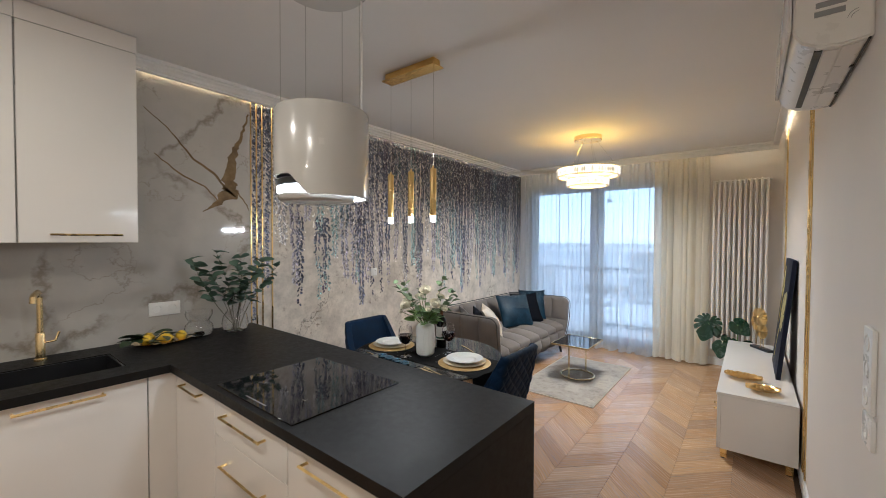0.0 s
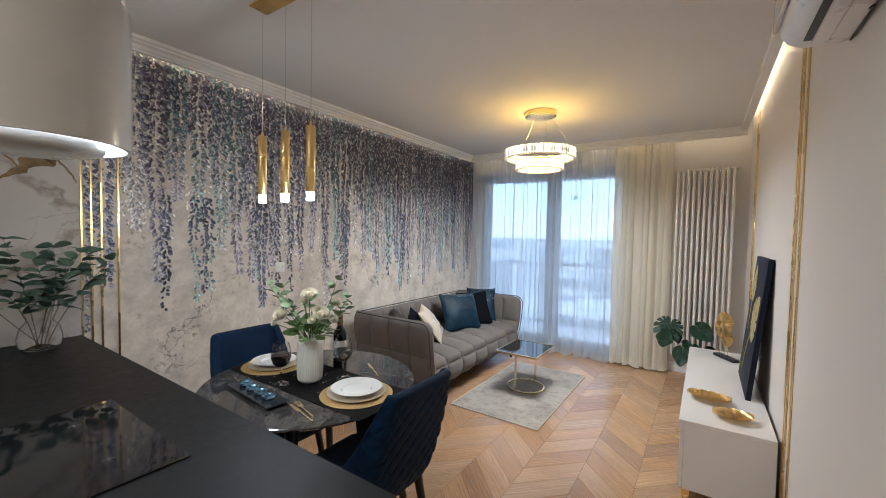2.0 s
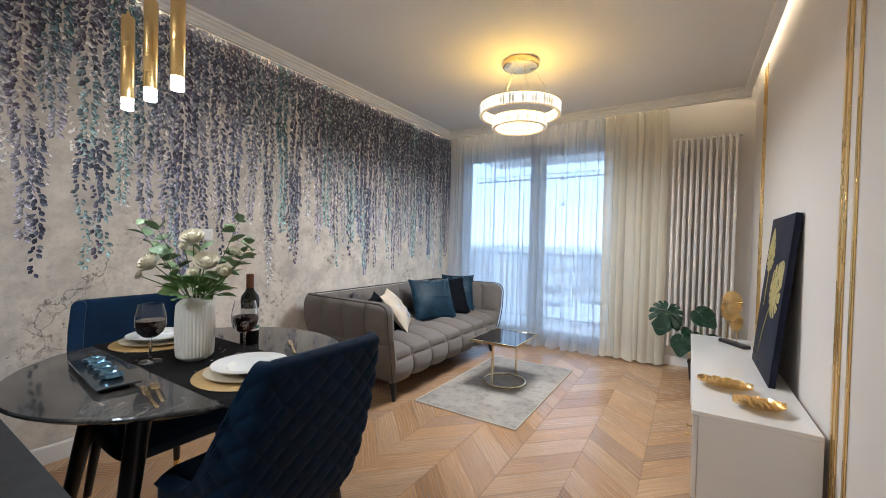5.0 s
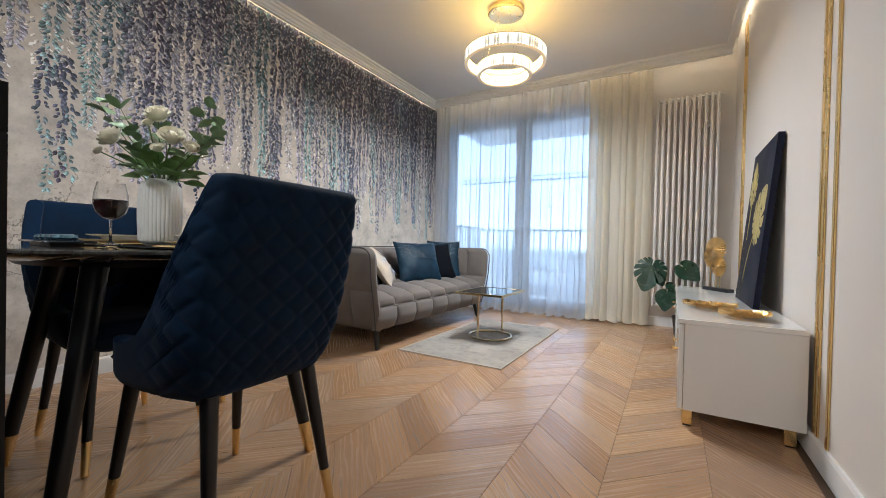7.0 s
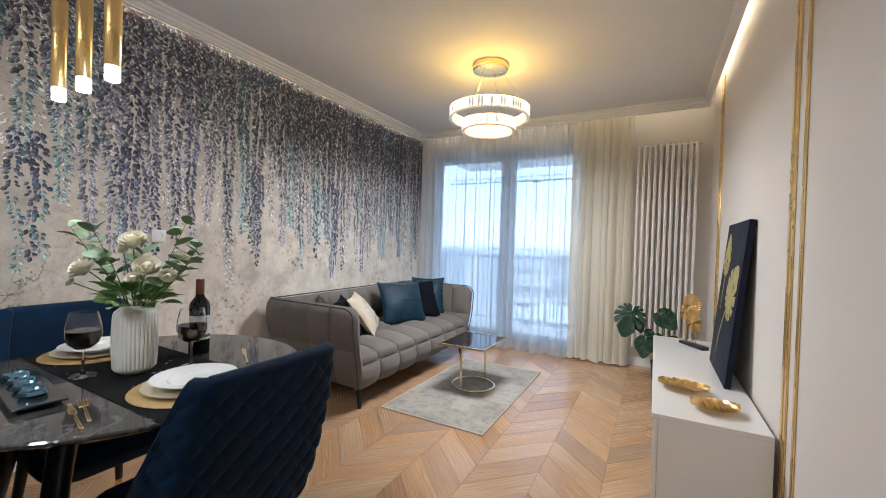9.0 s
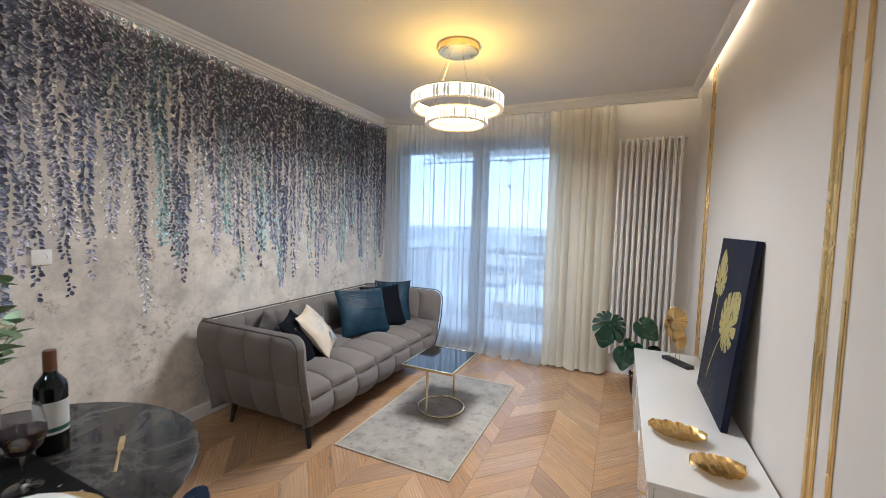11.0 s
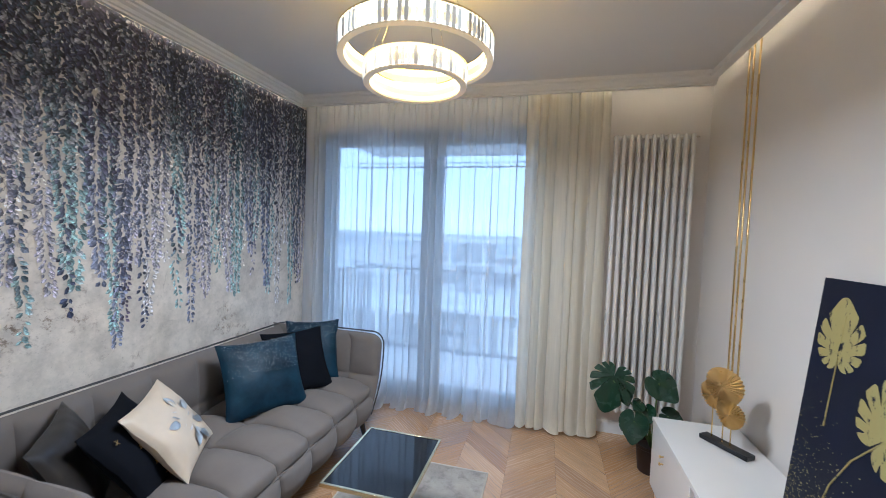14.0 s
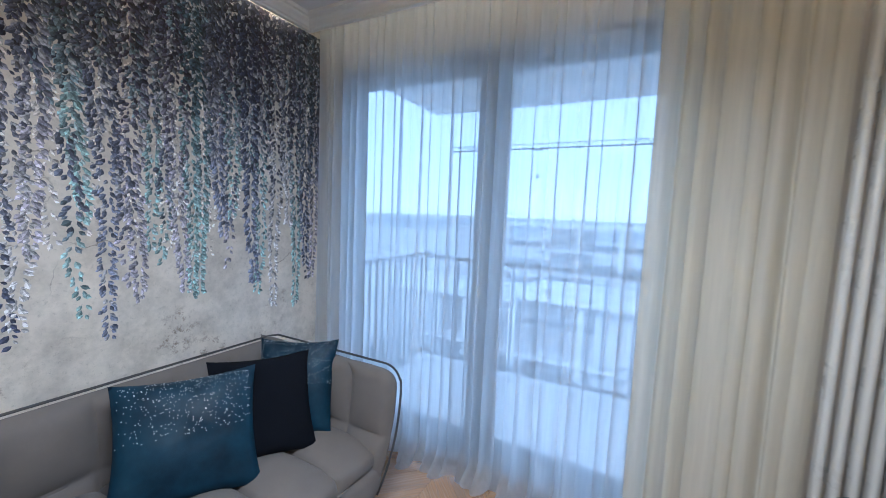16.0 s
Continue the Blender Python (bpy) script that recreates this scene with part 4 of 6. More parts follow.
part("front_panel", box(B(), 0.081, 0.094, ACY0 - 0.004, ACY1 + 0.004, 2.247, 2.455, 0.004, 2), plain("glossy_panel", (0.75, 0.75, 0.75), 0.08, grain=0.0), ac)
# The slot is a solid bar, its inner darkness put in as black.
bm = box(B(), -0.0105, 0.0105, 1.785, 2.475, -0.003, 0.003)
bm.transform(Matrix.Translation((0.163, 0, 2.1795)) @ Matrix.Rotation(radians(6.3), 4, "Y"))
part("air_slot", bm, BLACK_PAINT, ac)
bm = box(B(), -0.018, 0.018, 1.785, 2.51, -0.0035, 0.003, 0.001, 1)
bm.transform(Matrix.Translation((0.194, 0, 2.1755)) @ Matrix.Rotation(radians(6.3), 4, "Y"))
part("louvre", bm, PLASTIC_WHITE, ac)
bm = box(B(), -0.024, 0.024, 1.77, 2.53, -0.003, 0.003, 0.001, 1)
bm.transform(Matrix.Translation((0.241, 0, 2.1755)) @ Matrix.Rotation(radians(-4.1), 4, "Y"))
part("louvre", bm, PLASTIC_WHITE, ac)
# A solid black strip paints the shade of the gap behind the housing.
part("rear_gap_shade", box(B(), 0.2725, 0.279, 1.76, 2.54, 2.1765, 2.1815), BLACK_PAINT, ac, "black strip for the shade in the gap along the wall")
for sy in (1.99, 2.31):
    part("clip", box(B(), 0.262, 0.274, sy - 0.006, sy + 0.006, 2.171, 2.177), BLACK_PAINT, ac)
STICKER = plain("sticker", (0.3, 0.31, 0.32), 0.5)
for sx, sz in ((0.187, 2.312), (0.184, 2.284)):
    part("rating_sticker", box(B(), sx - 0.036, sx + 0.036, ACY0 - 0.0015, ACY0 - 0.0005, sz - 0.009, sz + 0.009), STICKER, ac)
for k, r in enumerate((0.03, 0.022)):
    part("moulded_mark", tube(B(), [(0.254 - r * math.cos(a / 5), ACY0 - 0.0005, 2.245 + r * math.sin(a / 5)) for a in range(1, 8)], 0.0009, 5), STICKER, ac)

# ---- pendant lamp over the table ----
HAMMERED = plain("hammered_gold", (0.95, 0.62, 0.2), 0.2, 1.0, vary=0.2, scale=40, grain=0.9, grain_scale=45)
pen = thing("pendant_lamp", (-1.745, 1.867, 1.65), "gold three-tube pendant lamp over the table", "pendant lamp")
part("canopy", box(B(), -1.955, -1.53, 1.835, 1.9, 2.622, ZC, 0.003, 1), HAMMERED, pen)
part("canopy_plate", box(B(), -1.97, -1.515, 1.82, 1.915, 2.614, 2.6215, 0.001, 1), HAMMERED, pen)
ACRYL = glow("acrylic_tip", (1.0, 0.9, 0.76), 2.0)
for px in (-1.929, -1.743, -1.555):
    part("tube", lathe(B(), [(0, 1.703), (0.019, 1.703), (0.0205, 1.706), (0.0205, 1.99), (0.018, 1.994), (0.006, 1.994), (0.005, 2.012), (0, 2.012)], 24, (px, 1.867, 0)), GOLD, pen)
    tip = part("tip", lathe(B(), [(0, 1.664), (0.017, 1.664), (0.0185, 1.667), (0.0185, 1.678), (0.0155, 1.68), (0.0155, 1.683), (0.0185, 1.685), (0.0185, 1.7025), (0, 1.7025)], 24, (px, 1.867, 0)), ACRYL, pen, "glowing clear acrylic tip")
    part("cord", tube(B(), [(px, 1.867, 2.01), (px, 1.867, 2.615)], 0.0016, 6), CHROME, pen)

# ---- chandelier ----
CX, CY = -1.39, 4.262
ch = thing("chandelier", (CX, CY, 2.13), "two-ring crystal chandelier with a round gold canopy", "chandelier")
part("canopy", lathe(B(), [(0, 2.622), (0.135, 2.622), (0.14, 2.626), (0.14, ZC), (0, ZC)], 56, (CX, CY, 0)), POLISHED_GOLD, ch)
part("canopy_face", lathe(B(), [(0, 2.619), (0.128, 2.619), (0.13, 2.622), (0, 2.622)], 56, (CX, CY, 0)), plain("satin_brass", (0.82, 0.74, 0.5), 0.32, 1.0, vary=0.06, scale=8, grain=0.02), ch)
RING_GLOW = glow("ring_light", (1.0, 0.86, 0.62), 0.9)
# Crystals emit a random glow, standing in for ring light sparkling in them.
CRYSTAL, cn, cl, cp = material("self_lit_crystal")
cp.inputs["Base Color"].default_value, cp.inputs["Roughness"].default_value = (0.9, 0.88, 0.84, 1), 0.08
cp.inputs["Emission Color"].default_value = (1.0, 0.9, 0.72, 1)
cl.new(ramp(cn, cl, cn.new("ShaderNodeObjectInfo").outputs["Random"], [(0.0, 0.0), (0.35, 0.06), (0.8, 0.34)]), cp.inputs["Emission Strength"])
# Core and lower rim glow faintly in place of light from the bands.
RING_CORE_GLOW = glow("ring_core_glow", (1.0, 0.84, 0.58), 0.03)
for R, z0, z1, n in ((0.315, 2.235, 2.315, 84), (0.21, 2.135, 2.21, 56)):
    ring = part("ring", lathe(B(), [(R - 0.02, z0 + 0.008), (R - 0.006, z0 + 0.008), (R - 0.006, z1), (R - 0.02, z1), (R - 0.02, z0 + 0.008)], 84, (CX, CY, 0)), RING_CORE_GLOW, ch, "crystal ring")
    for za, zb in ((z0 + 0.009, z0 + 0.022), (z1 - 0.022, z1 - 0.001)):
        part("light_band", lathe(B(), [(R - 0.023, za), (R - 0.003, za), (R - 0.003, zb), (R - 0.023, zb), (R - 0.023, za)], 84, (CX, CY, 0)), RING_GLOW, ring, "glowing light band")
    part("rim", lathe(B(), [(R - 0.026, z1), (R + 0.008, z1), (R + 0.008, z1 + 0.006), (R - 0.026, z1 + 0.006), (R - 0.026, z1)], 84, (CX, CY, 0)), PALE_GOLD, ring)
    part("lower_rim", lathe(B(), [(R - 0.022, z0), (R + 0.004, z0), (R + 0.004, z0 + 0.005), (R - 0.022, z0 + 0.005), (R - 0.022, z0)], 84, (CX, CY, 0)), RING_CORE_GLOW, ring)
    mesh = None
    for k in range(n):
        a = 2 * math.pi * k / n
        if mesh is None:
            c = part("crystal", box(B(), 0.0, 0.007, -0.008, 0.008, z0 + 0.006 - 2.2, z1 - 0.002 - 2.2, 0.003, 1), CRYSTAL, None)
            mesh = c.data
        else:
            c = new("crystal", mesh)
        c.parent = ring
        c.matrix_basis = Matrix.Translation((CX + (R - 0.001) * math.cos(a), CY + (R - 0.001) * math.sin(a), 2.2)) @ Matrix.Rotation(a, 4, "Z")
for R, z1, n, r2, ph in ((0.31, 2.32, 3, 0.09, 0.5), (0.205, 2.215, 3, 0.06, 1.4)):
    for k in range(n):
        a = ph + 2 * math.pi * k / n
        part("wire", tube(B(), [(CX + r2 * math.cos(a), CY + r2 * math.sin(a), 2.622), (CX + R * math.cos(a), CY + R * math.sin(a), z1)], 0.0011, 5), CHROME, ch)
        part("stud", lathe(B(), [(0, -0.012), (0.004, -0.01), (0.005, 0), (0, 0.001)], 10, (CX + r2 * math.cos(a), CY + r2 * math.sin(a), 2.619)), POLISHED_GOLD, ch)


# ---- cushions and upholstery ----
def slab(bm, m, L, W, T, r, cells=(1, 1), amp=0.0, nu=40, nv=30, pinch=0.0, seams=0.35):
    """A padded slab: L by W, T thick, rounded by r at its edges, puffed in cells; pinch draws the corners out."""
    def edge(s, size):
        d = min(s, 1 - s) * size / r
        return 1.0 if d >= 1 else math.sqrt(max(0.0, 1 - (1 - d) ** 2))

    def puff(s, k):
        return abs(math.sin(math.pi * s * k)) ** seams

    def warp(i, n):
        # finer steps at the edges
        f = i / (n - 1)
        return f + 0.0 if pinch else 0.5 - 0.5 * math.cos(math.pi * f) * (0.55 + 0.45 * abs(math.cos(math.pi * f)))

    us, vs_ = [i / (nu - 1) for i in range(nu)], [j / (nv - 1) for j in range(nv)]
    e0 = 0.0
    sides = []
    for sgn in (1, -1):
        rows = []
        for v in vs_:
            row = []
            for u in us:
                h = edge(u, L) * edge(v, W)
                z = sgn * (T / 2 * h + amp * (puff(u, cells[0]) * puff(v, cells[1]) - 1) * h)
                cu, cv = 2 * u - 1, 2 * v - 1
                k = 1 - pinch * (1 - cv * cv) * abs(cu) ** 3
                k2 = 1 - pinch * (1 - cu * cu) * abs(cv) ** 3
                row.append(bm.verts.new(m @ Vector((cu * L / 2 * k, cv * W / 2 * k2, z))))
            rows.append(row)
        for a, b in zip(rows, rows[1:]):
            for i in range(nu - 1):
                bm.faces.new((a[i], a[i + 1], b[i + 1], b[i]))
        sides.append(rows)
    border = [(0, i) for i in range(nu)] + [(j, nu - 1) for j in range(1, nv)] + [(nv - 1, i) for i in range(nu - 2, -1, -1)] + [(j, 0) for j in range(nv - 2, 0, -1)]
    for (a, b), (c, d) in zip(border, border[1:] + border[:1]):
        q = (sides[0][a][b], sides[0][c][d], sides[1][c][d], sides[1][a][b])
        bm.faces.new(q)
    bmesh.ops.remove_doubles(bm, verts=bm.verts, dist=0.0004)
    return bm


def axes(o, x, y, z):
    """A matrix with its origin and three axes."""
    return Matrix.Translation(o) @ Matrix((Vector(x).normalized(), Vector(y).normalized(), Vector(z).normalized())).transposed().to_4x4()


# ---- sofa ----
sofa = thing("sofa", (-2.45, 4.4, 0), "grey tufted three-seat sofa with dark tapered legs", "sofa")
SX0, SX1, SY0, SY1 = -2.93, -1.99, 3.385, 5.445


def seat_fn(u, v):
    """From the back of the seat forward, over the front edge and down to the base."""
    y = SY0 + 0.12 + (SY1 - SY0 - 0.24) * u
    path = [(-2.80, 0.395), (-2.45, 0.405), (-2.14, 0.40), (-2.045, 0.375), (-2.015, 0.315), (-2.015, 0.23), (-2.04, 0.155), (-2.10, 0.135)]
    cuts = [0.0, 0.36, 0.66, 0.74, 0.8, 0.88, 0.96, 1.0]
    k = max(i for i in range(8) if cuts[i] <= v + 1e-9)
    k = min(k, 6)
    f = (v - cuts[k]) / (cuts[k + 1] - cuts[k])
    x = path[k][0] + (path[k + 1][0] - path[k][0]) * f
    z = path[k][1] + (path[k + 1][1] - path[k][1]) * f
    cell_u = abs(math.sin(math.pi * u * 7)) ** 0.42
    vv = v / 0.36 if v < 0.36 else 1 + (v - 0.36) / 0.44 if v < 0.8 else 2 + (v - 0.8) / 0.2
    cell_v = abs(math.sin(math.pi * vv)) ** 0.42
    d = (0.075 if v < 0.8 else 0.045) * (cell_u * cell_v - 0.4)
    w = min(1.0, max(0.0, (v - 0.5) / 0.3))
    return (x + d * w, y, z + d * (1 - w))


part("seat", sheet(B(), seat_fn, 197, 80), SOFA_FABRIC, sofa)
part("base", box(B(), -2.86, -2.09, SY0 + 0.2, SY1 - 0.2, 0.13, 0.37, 0.02, 2), SOFA_FABRIC, sofa)
lean = 0.045
part("backrest", slab(B(), axes((-2.84, (SY0 + SY1) / 2, 0.44), (0, 1, 0), (-lean, 0, 0.6), (1, 0, 0.08)), SY1 - SY0 - 0.12, 0.61, 0.16, 0.06, (7, 2), 0.055, 170, 52, seams=0.42), SOFA_FABRIC, sofa)
ARM_T = 0.135


def arm_tuck(z):
    """How far the arm draws in below its widest height."""
    return -0.13 * max(0.0, (0.68 - z) / 0.55) ** 1.8 - 0.02 * max(0.0, (z - 0.68) / 0.08) ** 2


def arm_front(z):
    """The arm's front edge: drawn back near the floor, rounded into the top."""
    r, top = 0.09, 0.757
    c = max(0.0, z - (top - r))
    return SX1 - 0.045 * max(0.0, (0.5 - z) / 0.37) ** 2 - (r - math.sqrt(max(0.0, r * r - c * c)))


for sy, sg in ((SY0, -1), (SY1, 1)):
    bm = slab(B(), axes((0, 0, 0), (1, 0, 0), (0, 0, 1), (0, -1, 0)), 1.0, 0.62, ARM_T, 0.05, (4, 2), 0.045, 120, 70, seams=0.42)
    for v in bm.verts:
        z = 0.447 + v.co.z
        f = v.co.x + 0.5
        v.co = Vector((SX0 + (arm_front(z) - SX0) * f, sy + sg * (arm_tuck(z) - ARM_T / 2) + v.co.y, z))
    part("arm", bm, SOFA_FABRIC, sofa)
bm = tube(B(), [seat_fn(i / 60, 0.8)[:1] + (seat_fn(i / 60, 0.8)[1], seat_fn(i / 60, 0.8)[2]) for i in range(61)], 0.005, 6)
part("front_piping", bm, SOFA_FABRIC, sofa)
def arm_rim(sy, sg):
    rise = [(arm_front(z) - 0.002, sy + sg * (arm_tuck(z) - 0.018), z) for z in [0.16 + 0.53 * i / 8 for i in range(9)]]
    turn = [(SX1 - 0.09 + 0.09 * math.cos(a) - 0.004, sy - sg * 0.022, 0.667 + 0.086 * math.sin(a)) for a in [math.pi / 2 * i / 6 for i in range(1, 7)]]
    return rise + turn


near_rim, far_rim = arm_rim(SY0, -1), arm_rim(SY1, 1)
pts = near_rim + [(-2.85, SY0 + 0.03, 0.754), (-2.875, SY0 + 0.07, 0.754), (-2.875, SY1 - 0.07, 0.754), (-2.85, SY1 - 0.03, 0.754)] + far_rim[::-1]
part("edge_piping", tube(B(), pts, 0.0055, 6), plain("dark_piping", (0.07, 0.066, 0.064), 0.8), sofa)
for lx, ly, dx, dy in ((-2.085, 3.59, 0.03, -0.022), (-2.085, 5.25, 0.03, 0.02), (-2.76, 3.59, -0.02, -0.022), (-2.76, 5.25, -0.02, 0.02)):
    part("leg", tube(B(), [(lx, ly, 0.16), (lx + dx, ly + dy, 0.0)], [0.025, 0.014], 12), BLACK_PAINT, sofa)


def cushion(name, size, mat, label, at, x_axis, normal, thick=0.13):
    z = Vector(normal).normalized()
    x = Vector(x_axis)
    x = (x - z * x.dot(z)).normalized()
    y = z.cross(x)
    bm = slab(B(), axes(at, x, y, z), size[0], size[1], thick, min(size) * 0.5, (1, 1), 0.0, 30, 26, 0.09)
    for v in bm.verts:
        k = noise.noise(v.co * 8.0) * 0.008 + noise.noise(v.co * 23.0) * 0.0035
        v.co += z * k
    ob = part(name, bm, mat)
    return tagged(ob, label, "cushion", "sofa cushions")


def sequin_velvet():
    m, n, l, p = material("teal_velvet")
    v = coords(n, l)
    c = ramp(n, l, noise_tex(n, l, v, 7.0, 4), [(0.3, (0.0025, 0.0115, 0.025)), (0.7, (0.01, 0.038, 0.067))])
    l.new(c, p.inputs["Base Color"])
    p.inputs["Roughness"].default_value, p.inputs["Specular IOR Level"].default_value = 0.5, 0.22
    bump(n, l, p, noise_tex(n, l, v, 260.0, 2), 0.2)
    return m


TEAL_VELVET = sequin_velvet()
BLACK_CLOTH = plain("black_cloth", (0.006, 0.007, 0.011), 0.9, vary=0.3, grain=0.3, spec=0.1)
CREAM_CLOTH = plain("cream_satin", (0.56, 0.475, 0.365), 0.45, vary=0.12, scale=8, grain=0.1)
SILVER = plain("silver_foil", (0.78, 0.76, 0.72), 0.42, 1.0, vary=0.2, scale=40, grain=0.1)
BRONZE_CLOTH = plain("bronze_satin", (0.03, 0.026, 0.024), 0.35, vary=0.5, scale=10, grain=0.15)


STUD = plain("clear_stud", (0.85, 0.88, 0.9), 0.15, vary=0.3, scale=90, grain=0.0)


def studs(parent, at, x, y, z, w, h, thick, count, seed):
    rnd = random.Random(seed)
    bm = B()
    X, Y, Z = Vector(x).normalized(), Vector(y).normalized(), Vector(z).normalized()
    for k in range(count):
        u = rnd.uniform(-0.46, 0.46)
        f = rnd.random() ** 1.7
        v = 0.475 - f * 0.46
        bulge = thick / 2 * math.sqrt(max(0.02, (1 - (2 * u) ** 2))) ** 1.0 * math.sqrt(max(0.02, 1 - (2 * v) ** 2))
        p = Vector(at) + X * u * w + Y * v * h + Z * (bulge + 0.008)
        r = rnd.uniform(0.0013, 0.0025)
        lathe(bm, [(0, r), (r, 0), (0, -r)], 6, tuple(p))
    part("rhinestones", bm, STUD, parent, "sparkling clear studs", kind="stuff")


def placed_cushion(name, tl, tr, bl, mat, label, thick, n_out=1, grow=1.0):
    """A cushion from three of its corners."""
    tl, tr, bl = Vector(tl), Vector(tr), Vector(bl)
    x, y = tr - tl, tl - bl
    z = x.cross(y).normalized()
    at = (tr + bl) / 2
    y = z.cross(x.normalized()) * y.length
    ob = cushion(name, (x.length * grow, y.length * grow), mat, label, at, x, z, thick)
    return ob, at, x, y, z


teal1, at, x, y, z = placed_cushion("cushion", (-2.70, 4.54, 0.80), (-2.47, 4.95, 0.80), (-2.50, 4.48, 0.41), TEAL_VELVET, "teal velvet cushion with sparkling studs along the top", 0.14, grow=1.05)
studs(teal1, at, x, y, z, x.length, y.length, 0.14, 420, 1)
placed_cushion("cushion", (-2.68, 4.87, 0.80), (-2.45, 5.24, 0.80), (-2.47, 4.80, 0.41), BLACK_CLOTH, "plain black cushion between two teal ones", 0.11)
teal2, at, x, y, z = placed_cushion("cushion", (-2.70, 5.16, 0.83), (-2.38, 5.37, 0.83), (-2.56, 5.05, 0.42), TEAL_VELVET, "teal velvet cushion leaning in the sofa corner", 0.13)
studs(teal2, at, x, y, z, x.length, y.length, 0.13, 320, 2)


def stand_cushion(at, facing, tilt, roll, size, thick, mat, label):
    """A cushion that leans back by tilt, faces the angle facing and is rolled in its own plane."""
    m = Matrix.Translation(at) @ Matrix.Rotation(radians(facing), 4, "Z") @ Matrix.Rotation(radians(tilt), 4, "Y") @ Matrix.Rotation(radians(roll), 4, "X")
    x, y, z = m.to_3x3() @ Vector((0, 1, 0)), m.to_3x3() @ Vector((0, 0, 1)), m.to_3x3() @ Vector((1, 0, 0))
    ob = cushion("cushion", (size, size), mat, label, at, x, z, thick)
    return ob, Vector(at), x, y, z


cream, at, x, y, z = stand_cushion((-2.46, 4.08, 0.585), 30, -38, 4, 0.4, 0.13, CREAM_CLOTH, "cream satin cushion with a silver leaf print")
bm = B()
rnd = random.Random(3)
for k in range(11):
    a = k * 0.57
    p = at + x * (0.03 + 0.07 * math.cos(a) * (k % 3) / 2) + y * (-0.02 + 0.08 * math.sin(a) * (1 + k % 2) / 2) + z * 0.06
    m = axes(p, x * math.cos(a) + y * math.sin(a), y * math.cos(a) - x * math.sin(a), z)
    blade(bm, m, 0.075, 0.04, 0.1)
part("silver_print", bm, SILVER, cream, "silver leaf print")
blk, at, x, y, z = stand_cushion((-2.50, 3.95, 0.555), 33, -35, 4, 0.42, 0.13, BLACK_CLOTH, "black cushion with small gold crosses")
bm = B()
for k in range(16):
    u, v = rnd.uniform(-0.15, 0.15), rnd.uniform(-0.15, 0.15)
    p = at + x * u + y * v + z * (0.058 * (1 - 9 * (u * u + v * v)) ** 0.5 + 0.005 if u * u + v * v < 0.1 else 0.03)
    for ang in (0.4, 1.97):
        m = axes(p, x * math.cos(ang) + y * math.sin(ang), y * math.cos(ang) - x * math.sin(ang), z)
        c0 = bmesh.ops.create_cube(bm, size=1, matrix=m @ Matrix.Diagonal((0.026, 0.004, 0.003, 1)))
part("gold_crosses", bm, POLISHED_GOLD, blk, "gold cross print", kind="stuff")
stand_cushion((-2.60, 3.79, 0.56), 42, -26, 6, 0.4, 0.12, BRONZE_CLOTH, "dark bronze satin cushion at the arm")

# ---- rug and coffee table ----
def rug_material():
    m, n, l, p = material("rug_pattern")
    v = coords(n, l)
    a, b, f = noise_tex(n, l, v, 3.0, 5, 0.65), noise_tex(n, l, v, 14.0, 5, 0.7), noise_tex(n, l, v, 420.0, 2)
    c = ramp(n, l, a, [(0.35, (0.27, 0.243, 0.21)), (0.6, (0.4, 0.368, 0.322))])
    c = mixer(n, l, "MULTIPLY", 0.75, c, ramp(n, l, b, [(0.36, 0.55), (0.5, 1.0)]))
    l.new(c, p.inputs["Base Color"])
    p.inputs["Roughness"].default_value, p.inputs["Sheen Weight"].default_value = 0.9, 0.2
    bump(n, l, p, f, 0.6, 0.003)
    return m


RUG_MAT = rug_material()
rug = thing("rug", (-1.53, 4.4, 0), "worn pale grey patterned rug with a light border", "rug")
part("rug_surface", box(B(), -1.925, -1.13, 3.675, 5.115, 0.0005, 0.009, 0.003, 2), RUG_MAT, rug)
bm = B()
for b in ((-1.935, -1.12, 3.665, 3.675), (-1.935, -1.12, 5.115, 5.125), (-1.935, -1.925, 3.675, 5.115), (-1.13, -1.12, 3.675, 5.115)):
    box(bm, *b, 0.0005, 0.0095, 0.002, 1)
part("border", bm, plain("rug_binding", (0.55, 0.5, 0.42), 0.9, grain=0.5), rug)
ct = thing("coffee_table", (-1.54, 4.44, 0.01), "square black glass coffee table on a pale gold ring base", "coffee table")
part("top", box(B(), -1.742, -1.348, 4.2, 4.7, 0.392, 0.4, 0.0015, 1), BLACK_GLASS, ct, "reflective dark glass top")
bm = B()
for b in ((-1.755, -1.335, 4.187, 4.2), (-1.755, -1.335, 4.7, 4.713), (-1.755, -1.742, 4.2, 4.7), (-1.348, -1.335, 4.2, 4.7)):
    box(bm, *b, 0.383, 0.403, 0.002, 1)
part("frame", bm, PALE_GOLD, ct)
part("ring", tube(B(), circle((-1.535, 4.44, 0.02), 0.18), 0.0095, 10, True), PALE_GOLD, ct)
for lx, ly in ((-1.57, 4.263), (-1.50, 4.617)):
    part("leg", tube(B(), [(lx, ly, 0.015), (lx, ly, 0.385)], 0.0095, 10), PALE_GOLD, ct)


